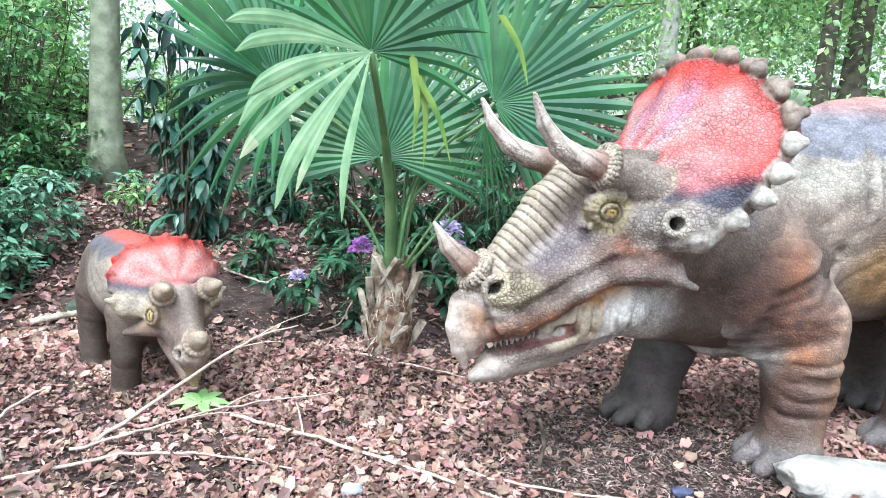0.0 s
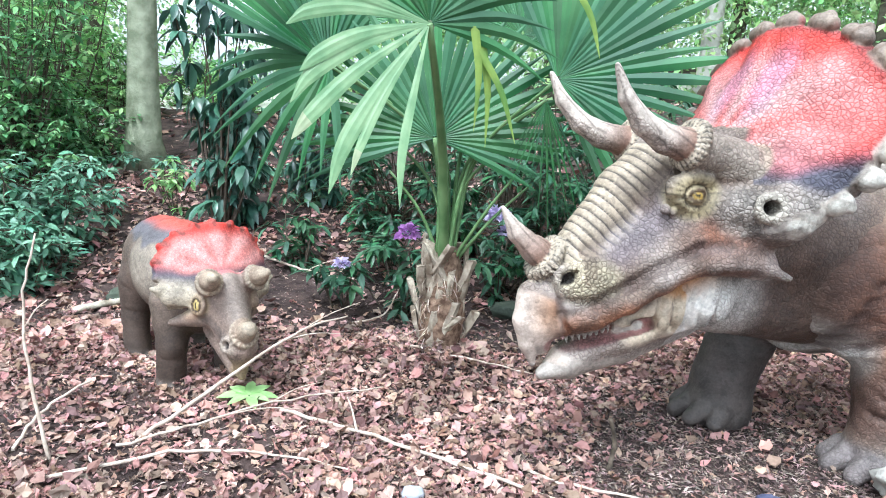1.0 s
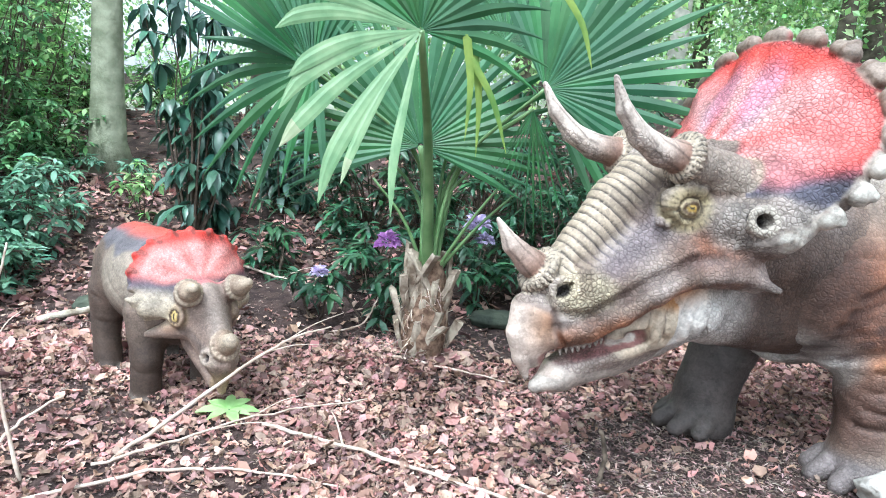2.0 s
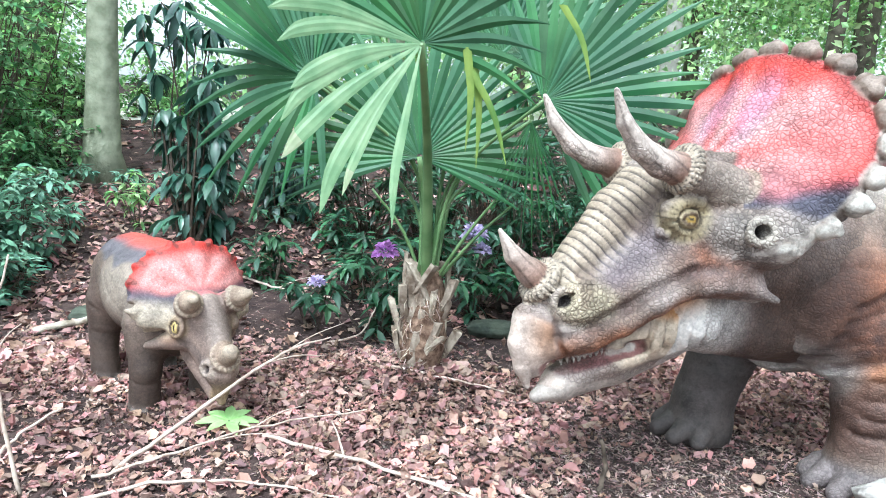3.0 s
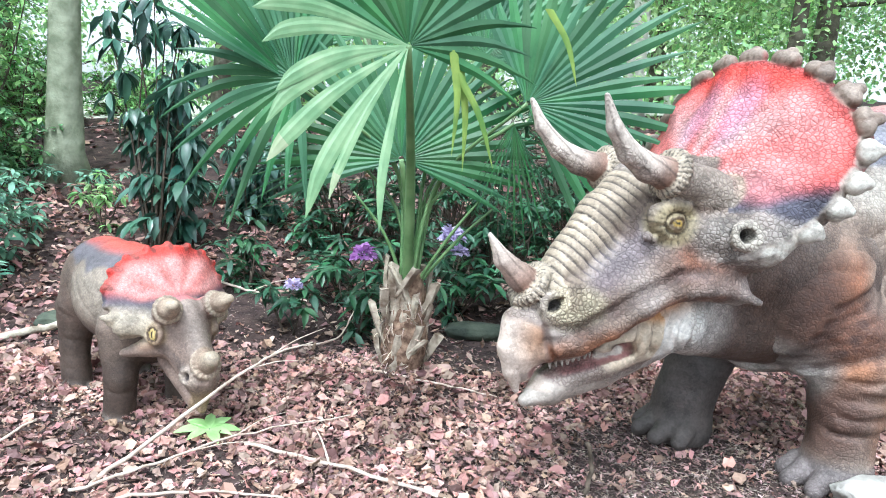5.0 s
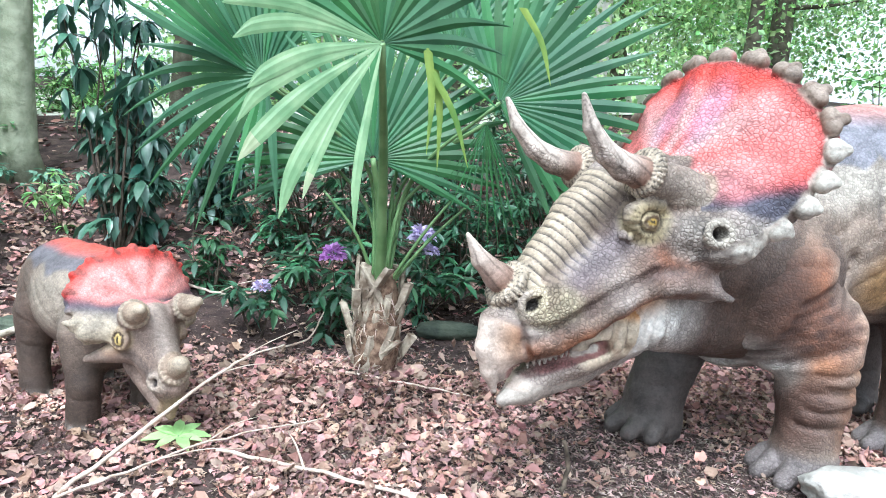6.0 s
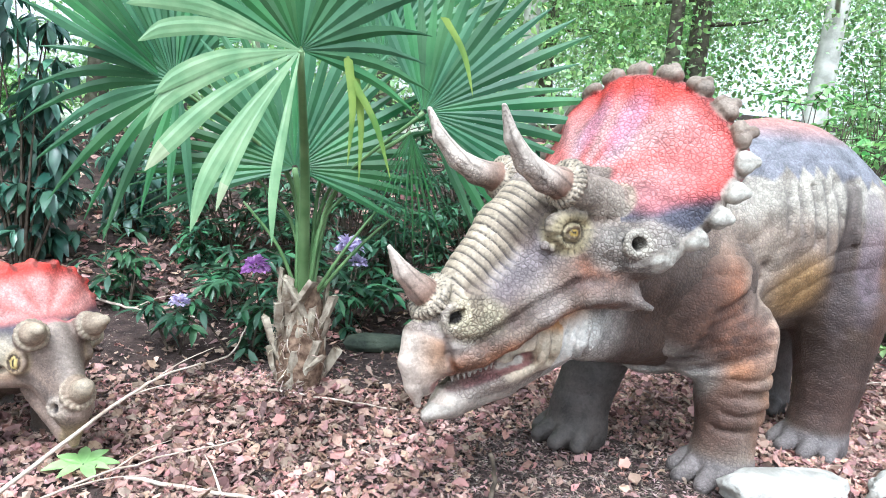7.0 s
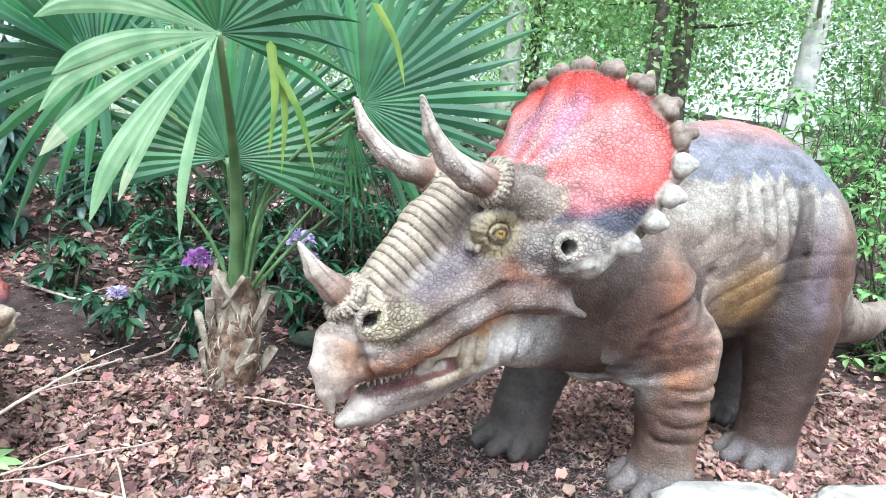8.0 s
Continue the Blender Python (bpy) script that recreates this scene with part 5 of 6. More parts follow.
def build_palm():
    base = (-0.28, 4.22, 0.14)
    crown = np.array((-0.27, 4.20, 0.72))
    palm = thing("fan_palm", "young fan palm with pleated green leaves and a fibrous stub trunk", "palm", at=base)
    # trunk with a ragged fibrous skin
    zs = np.linspace(-0.06, 0.60, 14)
    pts = np.stack([base[0] + 0.01 * np.sin(5 * zs), base[1] + 0 * zs, base[2] + zs], 1)
    v, f = tube(pts, 0.125 + 0.02 * np.sin(7 * zs) - 0.02 * zs, 18)
    v = v + 0.012 * lumps(v, 40)[:, None] * np.array([1, 1, 0.3])
    part("trunk", np_mesh("trunk", *tri_clean(v, f)), MAT_FIBRE, palm, "reddish brown fibrous trunk")
    hairs = []
    for i in range(110):
        a, z = rng.uniform(0, 2 * np.pi), rng.uniform(0.0, 0.5)
        p = np.array([base[0] + 0.135 * math.cos(a), base[1] + 0.135 * math.sin(a), base[2] + z])
        q = p + np.array([math.cos(a + 0.6) * 0.03, math.sin(a + 0.6) * 0.03, 0]) + np.array([*rng.normal(0, 0.035, 2), rng.uniform(-0.12, 0.05)])
        hairs.append(tube([p, 0.5 * (p + q) + 0.015 * np.array([math.cos(a), math.sin(a), 0]), q], [0.003, 0.0025, 0.001], 4, False))
    part("fibre_mat", np_mesh("fibre_mat", *merge(hairs)), MAT_STUB, palm, "tangled pale fibres")["kind"] = "stuff"
    # cut leaf bases
    for i in range(34):
        a = i * 2.4 + rng.uniform(-0.6, 0.6)
        z0 = -0.04 + 0.50 * (i / 34) + rng.uniform(-0.04, 0.04)
        out = np.array([math.cos(a), math.sin(a), 0])
        tang = np.array([-math.sin(a), math.cos(a), 0])
        p = np.array(base) + out * 0.11 + np.array([0, 0, z0])
        ln = rng.uniform(0.13, 0.30)
        top = p + out * rng.uniform(-0.02, 0.075) + np.array([0, 0, ln]) + tang * rng.normal(0, 0.075)
        w0, w1, th = rng.uniform(0.026, 0.058), rng.uniform(0.016, 0.044), rng.uniform(0.008, 0.020)
        bm = bmesh.new()
        ring = []
        for c, w in ((p, w0), (0.5 * (p + top) + out * 0.012, 0.5 * (w0 + w1)), (top, w1)):
            ring.append([bm.verts.new(c + sx * tang * w + sy * out * th + np.array([0, 0, rng.uniform(-0.012, 0.012)])) for sx, sy in ((-1, -1), (-0.4, 1.2), (0.4, 1.2), (1, -1))])
        for k in (0, 1):
            for j in range(4):
                bm.faces.new((ring[k][j], ring[k][(j + 1) % 4], ring[k + 1][(j + 1) % 4], ring[k + 1][j]))
        bm.faces.new(ring[0][::-1])
        bm.faces.new(ring[2])
        part("leaf_base", bm, MAT_STUB, palm)
    # leaves: hub, middle direction, facing, radius, and so on
    leaves = [
        dict(hub=(-0.37, 3.28, 1.93), axis=(0.25, -0.20, 0.9), normal=(0.05, -0.95, -0.28), radius=0.68, n=16, spread=190, split=0.42, droop=0.34, seed=3, bend=(-0.31, 3.85, 1.38)),
        dict(hub=(-0.36, 4.05, 1.42), axis=(0.03, 0.12, 1.0), normal=(0.0, -1.0, 0.12), radius=0.92, n=32, spread=226, split=0.56, droop=0.12, seed=4, bend=(-0.30, 4.16, 1.1)),
        dict(hub=(-0.93, 3.85, 1.80), axis=(-0.80, -0.15, -0.45), normal=(0.30, -0.9, 0.3), radius=0.66, n=13, spread=150, split=0.44, droop=0.50, seed=5, bend=(-0.38, 4.16, 1.35)),
        dict(hub=(-0.95, 3.90, 1.78), axis=(-0.35, 0.1, 0.95), normal=(0.75, -0.65, 0.1), radius=0.88, n=20, spread=120, split=0.78, droop=0.05, seed=15, bend=(-0.40, 4.20, 1.40)),
        dict(hub=(0.27, 3.78, 1.76), axis=(0.80, -0.10, 0.42), normal=(-0.28, -0.92, 0.15), radius=0.90, n=26, spread=185, split=0.56, droop=0.12, seed=6, bend=(-0.14, 4.14, 1.30)),
        dict(hub=(0.24, 3.95, 1.66), axis=(0.28, -0.05, -1.0), normal=(-0.2, -0.95, 0.1), radius=0.72, n=7, spread=36, split=0.22, droop=0.12, seed=7, bend=(-0.12, 4.24, 1.3)),
        dict(hub=(0.24, 3.95, 1.66), axis=(-0.35, 0.05, -1.0), normal=(-0.2, -0.95, 0.1), radius=0.50, n=5, spread=30, split=0.14, droop=0.12, seed=17, bend=(-0.16, 4.26, 1.3)),
        dict(hub=(-0.62, 4.25, 2.10), axis=(-0.30, 0.1, 0.9), normal=(0.25, -0.9, -0.3), radius=0.90, n=36, spread=190, split=0.66, droop=0.1, seed=8, bend=(-0.32, 4.26, 1.4)),
        dict(hub=(0.10, 4.30, 2.05), axis=(0.35, 0.1, 0.9), normal=(-0.15, -0.95, -0.2), radius=0.98, n=38, spread=200, split=0.66, droop=0.1, seed=9, bend=(-0.20, 4.28, 1.4)),
        dict(hub=(-0.62, 4.30, 1.40), axis=(-0.9, -0.1, -0.10), normal=(0.2, -0.9, 0.4), radius=0.62, n=12, spread=60, split=0.30, droop=0.3, seed=10, bend=(-0.36, 4.28, 1.1)),
        dict(hub=(0.0, 4.15, 1.36), axis=(0.75, -0.25, -0.45), normal=(0.3, -0.6, 0.7), radius=0.55, n=4, spread=12, split=0.25, droop=0.1, seed=11, bend=(-0.20, 4.18, 1.1)),
    ]
    for k, lf in enumerate(leaves):
        bend = lf.pop("bend")
        pts = curve_points([crown + rng.normal(0, 0.025, 3) * [1, 1, 0] - [0, 0, 0.1], bend, lf["hub"]], 14)
        v, f = tube(pts, np.linspace(0.036 if k in (0, 1) else 0.013, 0.015 if k in (0, 1) else 0.009, 14), 8)
        pet = part("petiole", np_mesh("petiole", *tri_clean(v, f), True), MAT_PETIOLE, palm)
        part("leaf_blade", np_mesh("leaf_blade", *fan(**lf)), MAT_PALM, palm)
    # slim young stalks
    for x, y, z in ((-0.62, 4.1, 1.22), (0.10, 4.05, 1.22), (0.22, 4.2, 1.18)):
        pts = curve_points([crown - [0, 0, 0.12], (0.5 * (x + crown[0]) + 0.02, 0.5 * (y + crown[1]), 0.5 * (z + crown[2])), (x, y, z)], 9)
        part("petiole", np_mesh("petiole", *tri_clean(*tube(pts, np.linspace(0.013, 0.007, 9), 7)), True), MAT_PETIOLE, palm)
    # pale drooping segments of the front leaf, lit and dry at the tip
    hub = np.array((-0.37, 3.28, 1.93))
    for i in range(8):
        u = i / 7
        th = radians(168 + 94 * u + 4 * math.sin(4 * i))
        dx, dz, ln = math.cos(th) + 0.02 * math.sin(7 * i), -math.sin(th - math.pi) + 0.0, 0.62 + 0.16 * u + 0.07 * math.sin(5 * i + 1)
        d = np.array([dx, -0.22, dz])
        d /= np.linalg.norm(d)
        pts = curve_points([hub, hub + d * ln * 0.5 + [0, -0.02, 0.03], hub + d * ln * 0.82 + [0, -0.05, -0.01], hub + d * ln + [0.02, -0.06, -0.07 - 0.05 * math.sin(3 * i)]], 12)
        w = (0.037 if i < 6 else 0.020) * np.sin(np.pi * np.linspace(0.03, 1, 12) ** 1.25) ** 0.9 + 0.0012
        sid = np.cross(d, [0.1, -1, 0.1])
        sid /= np.linalg.norm(sid)
        v = np.concatenate([[p + sid * a * e + np.array([0, -0.12 * a * (1 - abs(e)) - 0.05 * a * (k % 2), 0]) for k, e in enumerate((-1, -0.6, -0.2, 0.2, 0.6, 1))] for p, a in zip(pts, w)])
        f = [(6 * k + j, 6 * k + j + 1, 6 * k + j + 7, 6 * k + j + 6) for k in range(11) for j in range(5)]
        part("leaf_segment", np_mesh("leaf_segment", v, f), MAT_PALM_PALE, palm, "pale drooping leaf segment")
        if i in (4, 6):
            tv = v[-24:] + np.array([0, -0.003, 0.0])
            part("dry_tip", np_mesh("dry_tip", tv, np.array(f[:15])), MAT_PALM_DRY, palm, "dry straw-coloured leaf tip")
    for x, y, z, ln, s in ((-0.17, 3.30, 1.93, 0.46, 1), (-0.14, 3.34, 1.90, 0.50, 2), (-0.15, 3.30, 1.84, 0.46, 3), (0.24, 3.30, 2.14, 0.36, 4)):
        d = np.array([0.05 * s, -0.05, -1.0]) if s < 3 else np.array([0.42, -0.05, -0.9])
        pts = curve_points([(x, y, z), np.array([x, y, z]) + d * ln * 0.5 + [0.02, 0, 0.02], np.array([x, y, z]) + d * ln], 8)
        w = 0.019 * (1 - np.linspace(0, 1, 8) ** 2) + 0.001
        v = np.concatenate([[p - [a, 0, 0], p + [0, -0.4 * a, 0], p + [a, 0.2 * a, 0]] for p, a in zip(pts, w)])
        f = [(3 * k + j, 3 * k + j + 1, 3 * k + j + 4, 3 * k + j + 3) for k in range(7) for j in (0, 1)]
        part("hanging_strip", np_mesh("hanging_strip", v, f, True), MAT_PALM_YELLOW, palm, "yellow-green hanging leaf strip")


MAT_PALM_PALE = material("palm_pale_segment", (0.15, 0.29, 0.13), (0.27, 0.41, 0.21), 9, 0.45, 0.2, 160, 0.002, spec=0.5, translucent=0.25)


# ---- shrubs ----
def shrub(name, at, height, width, stems, rosettes, leaf, per, mat, label, seed, droop=0.2, low=0.15, stem_mat=None, leaf_w=0.3, up=0.6):
    """Stems that fork, with whorls of leaves at their ends."""
    r = np.random.default_rng(seed)
    x0, y0 = at
    z0 = float(ground_z(x0, y0)) - 0.03
    ob = thing(name, label, "shrub", "woodland shrubs", at=(x0, y0, z0))
    tips, tubes = [], []
    for i in range(stems):
        a = r.uniform(0, 2 * np.pi)
        rad = width * 0.5 * math.sqrt(r.random())
        end = np.array([x0 + rad * math.cos(a), y0 + rad * math.sin(a), z0 + height * r.uniform(low, 1.0) ** 0.8])
        root = np.array([x0 + 0.15 * rad * math.cos(a), y0 + 0.15 * rad * math.sin(a), z0 - 0.03])
        mid = 0.5 * (root + end) + r.normal(0, 0.06 * width, 3) * [1, 1, 0.4]
        pts = curve_points([root, mid, end], 7)
        tubes = [tube(pts, np.linspace(0.005 + 0.005 * height, 0.004, 7), 5)]
        tips.append(end)
        for _ in range(max(0, rosettes - 1)):
            u = r.integers(2, 7)
            q = pts[u] + r.normal(0, 0.11 * width, 3) * [1, 1, 0.7]
            q[2] = max(q[2], z0 + 0.06)
            tubes.append(tube([pts[u], 0.5 * (pts[u] + q) + [0, 0, -0.01], q], [0.006, 0.005, 0.003], 4))
            tips.append(q)
        part("stem", np_mesh("stem", *tri_clean(*merge(tubes))), stem_mat or MAT_STEM, ob)
    tips = np.array(tips)
    n = len(tips) * per
    t = np.repeat(tips, per, 0)
    a = np.tile(np.arange(per) * 2 * np.pi / per * 1.6, len(tips)) + np.repeat(r.uniform(0, 6.28, len(tips)), per)
    el = r.uniform(-0.5 - droop, up - droop, n)
    head = np.stack([np.cos(a) * np.cos(el), np.sin(a) * np.cos(el), np.sin(el)], 1)
    nor = np.stack([-np.cos(a) * np.sin(el), -np.sin(a) * np.sin(el), np.cos(el)], 1) + 0.25 * r.normal(size=(n, 3))
    size = leaf * r.uniform(0.6, 1.15, n)
    pl = t + head * 0.012 + r.normal(0, 0.012, (n, 3))
    v, f = strew(leaf_shape(leaf_w, 0.35, 0.18 + droop * 0.4, 0.5, 3), pl, frames_from(nor, head), size)
    part("foliage", np_mesh("foliage", v, f, True), mat, ob)["kind"] = "stuff"
    return ob, tips


def flower(ob, at, size, mat, label):
    """A truss of ruffled blooms."""
    n = 60
    d = unit(n)
    d[:, 2] = np.abs(d[:, 2]) * 0.9 - 0.15
    pl = np.array(at) + d * size * 0.25
    v, f = strew(leaf_shape(0.75, 0.4, 0.35, 0.6, 3), pl, frames_from(unit(n) * 0.6 + np.array([0, 0, 1.0]), d), size * rng.uniform(0.28, 0.45, n))
    part("flower_truss", np_mesh("flower_truss", v, f, True), mat, ob, label)


def build_shrubs():
    RH = "dark green rhododendron bush with whorled leathery leaves on bare soil"
    ob, _ = shrub("rhododendron", (-0.62, 5.25), 0.62, 0.7, 10, 2, 0.17, 10, MAT_RHODO, "dark rhododendron bush bearing one purple flower", 11, low=0.45)
    flower(ob, (-0.58, 5.02, 0.70), 0.17, MAT_PURPLE, "bright purple flower truss")
    ob, _ = shrub("rhododendron", (0.14, 5.75), 0.70, 0.8, 15, 2, 0.17, 10, MAT_RHODO, "dark rhododendron bush bearing pale lilac flowers", 12, low=0.4)
    flower(ob, (0.10, 5.52, 0.80), 0.20, MAT_LILAC, "pale lilac flower truss")
    flower(ob, (0.17, 5.52, 0.68), 0.13, MAT_LILAC, "pale lilac flower truss")
    ob, _ = shrub("rhododendron", (-1.12, 5.35), 0.50, 0.4, 5, 2, 0.16, 10, MAT_RHODO, "low rhododendron seedling with a small lilac flower", 13, low=0.4)
    flower(ob, (-1.08, 5.12, 0.42), 0.12, MAT_LILAC, "small pale lilac flower")
    for i, (x, y, h, w, st) in enumerate(((-1.62, 6.1, 0.75, 0.6, 7), (-1.20, 7.0, 0.5, 0.6, 5), (-0.75, 6.0, 0.65, 0.7, 9), (-0.25, 6.7, 1.25, 1.2, 24), (0.62, 6.5, 1.15, 1.1, 24), (1.35, 6.9, 1.3, 1.3, 26), (-0.9, 7.4, 1.3, 1.3, 24), (0.95, 5.7, 0.55, 0.7, 12), (2.2, 7.2, 1.2, 1.3, 22), (0.3, 7.8, 1.6, 1.6, 30), (1.7, 8.2, 1.5, 1.6, 28))):
        shrub("rhododendron", (x, y), h, w, st, 3, 0.165, 9, MAT_RHODO, RH, 20 + i, low=0.25)
    # tall laurel with hanging leaves, beside the palm
    shrub("cherry_laurel", (-2.66, 6.9), 2.9, 0.95, 20, 5, 0.25, 7, MAT_LAUREL, "tall dark laurel with long hanging glossy leaves", 31, droop=0.65, low=0.12, leaf_w=0.36)
    shrub("cherry_laurel", (-1.95, 7.7), 1.3, 0.7, 12, 4, 0.22, 8, MAT_LAUREL, "dark laurel with long hanging glossy leaves", 32, droop=0.6, low=0.15, leaf_w=0.36)
    # bank of lighter shrubs, and seedlings on the slope
    BR = "leafy light green woodland shrub on the slope"
    for i, (x, y, h, w, st, lf) in enumerate(((-4.0, 6.0, 0.95, 1.0, 26, 0.12), (-5.25, 7.6, 2.7, 1.3, 34, 0.13), (-3.75, 5.3, 0.7, 0.9, 18, 0.12), (-5.8, 9.0, 3.2, 2.0, 40, 0.14), (-4.4, 5.5, 1.0, 1.0, 24, 0.12), (-5.0, 8.6, 0.9, 0.9, 20, 0.13), (-5.3, 6.6, 1.9, 1.1, 26, 0.13), (-6.8, 10.8, 3.0, 2.4, 36, 0.16), (-6.1, 11.4, 1.5, 1.4, 24, 0.13), (-4.3, 11.6, 0.9, 1.3, 20, 0.13), (-5.2, 13.2, 1.3, 1.8, 24, 0.15))):
        shrub("woodland_shrub", (x, y), h, w, st, 11, lf, 7, (MAT_FERN, MAT_MID, MAT_FERN, MAT_BRIGHT, MAT_MID, MAT_MID, MAT_MID, MAT_BRIGHT, MAT_BRIGHT, MAT_BRIGHT, MAT_BRIGHT)[i], BR, 40 + i, low=0.1, leaf_w=0.42)
    for i, (x, y, h) in enumerate(((-3.35, 7.4, 0.5), (-2.9, 8.3, 0.45), (-3.3, 9.2, 0.5), (-2.6, 9.8, 0.5), (-1.9, 9.0, 0.45), (-3.9, 7.0, 0.4), (-3.7, 8.2, 0.4), (-4.9, 9.6, 0.6), (-3.5, 10.2, 0.6), (-2.3, 8.4, 0.4), (-3.1, 10.8, 0.7), (-4.4, 7.9, 0.4))):
        shrub("seedling", (x, y), h, 0.55, 7, 2, 0.12, 8, MAT_BRIGHT if i < 1 else MAT_FERN, "small green seedling growing on the leafy slope", 50 + i, low=0.5, leaf_w=0.4)
    # brambles and brush behind the big statue
    for i, (x, y, h, w, st) in enumerate(((4.2, 5.4, 1.7, 1.2, 26), (5.2, 6.4, 2.3, 1.5, 34), (4.3, 7.3, 1.5, 1.3, 24), (7.0, 7.6, 2.3, 1.5, 24), (3.3, 6.2, 0.7, 0.9, 14), (5.6, 5.2, 1.9, 1.4, 28), (3.4, 8.6, 1.2, 1.2, 18), (5.0, 9.4, 1.0, 1.3, 18), (9.4, 9.6, 2.6, 2.0, 26))):
        shrub("bramble_bush", (x, y), h, w, int(st * 1.3), 5, 0.11, 8, MAT_BRIGHT, "light green bramble bush with thin arching stems", 60 + i, low=0.1, leaf_w=0.55)


MAT_MID = material("mid_green_leaf", (0.10, 0.25, 0.10), (0.26, 0.45, 0.20), 6, 0.5, 0.1, 60, 0.003, island=0.4, translucent=0.25)
MAT_FERN = material("blue_green_leaf", (0.10, 0.24, 0.15), (0.24, 0.40, 0.27), 6, 0.5, 0.1, 60, 0.003, island=0.35, translucent=0.25)


# ---- trees ----
def tree(at, radius, height, lean, mat, label, seed, crown_at=None, leaves=700, crown_w=2.2, leaf=0.16, limbs=7):
    r = np.random.default_rng(seed)
    x, y = at
    z = float(ground_z(x, y)) - 0.08
    ob = thing("tree", label, "tree", "woodland trees", at=(x, y, z))
    pts = curve_points([(x, y, z), (x + lean * 0.35 * height, y, z + 0.35 * height), (x + lean * height, y + r.normal(0, 0.1), z + height)], 16)
    u = np.linspace(0, 1, 16)
    rad = radius * (1 - 0.55 * u) + radius * 0.55 * np.exp(-u * height / 0.35)
    v, f = tube(pts, rad, 16)
    v = v + 0.05 * radius * lumps(v, 7, seed)[:, None] * np.array([1, 1, 0])
    part("trunk", np_mesh("trunk", *tri_clean(v, f), True), mat, ob)
    tips = []
    lo = crown_at or 0.45
    for i in range(limbs):
        k = int(16 * r.uniform(lo, 0.98))
        a = r.uniform(0, 2 * np.pi)
        ln = crown_w * r.uniform(0.5, 1.0)
        p = pts[min(k, 15)]
        e = p + np.array([math.cos(a) * ln, math.sin(a) * ln, r.uniform(-0.1, 0.5) * ln])
        br = curve_points([p, 0.5 * (p + e) + r.normal(0, 0.12, 3), e], 7)
        v, f = tube(br, np.linspace(radius * 0.22, 0.008, 7), 6)
        part("limb", np_mesh("limb", *tri_clean(v, f), True), mat, ob)
        tips += [br[j] for j in range(2, 7)]
    tips = np.array(tips)
    n = int(leaves * 4.0)
    c = tips[r.integers(0, len(tips), n)] + r.normal(0, 0.28 * crown_w, (n, 3)) * [1, 1, 0.55]
    head = r.normal(size=(n, 3))
    head[:, 2] -= 0.4
    nor = r.normal(size=(n, 3)) * 0.6 + np.array([0, 0, 1.0])
    v, f = strew(FAR_LEAF, c, frames_from(nor, head), leaf * 0.55 * r.uniform(0.6, 1.3, n))
    part("crown", np_mesh("crown", v, f), MAT_CANOPY, ob)["kind"] = "stuff"
    return ob


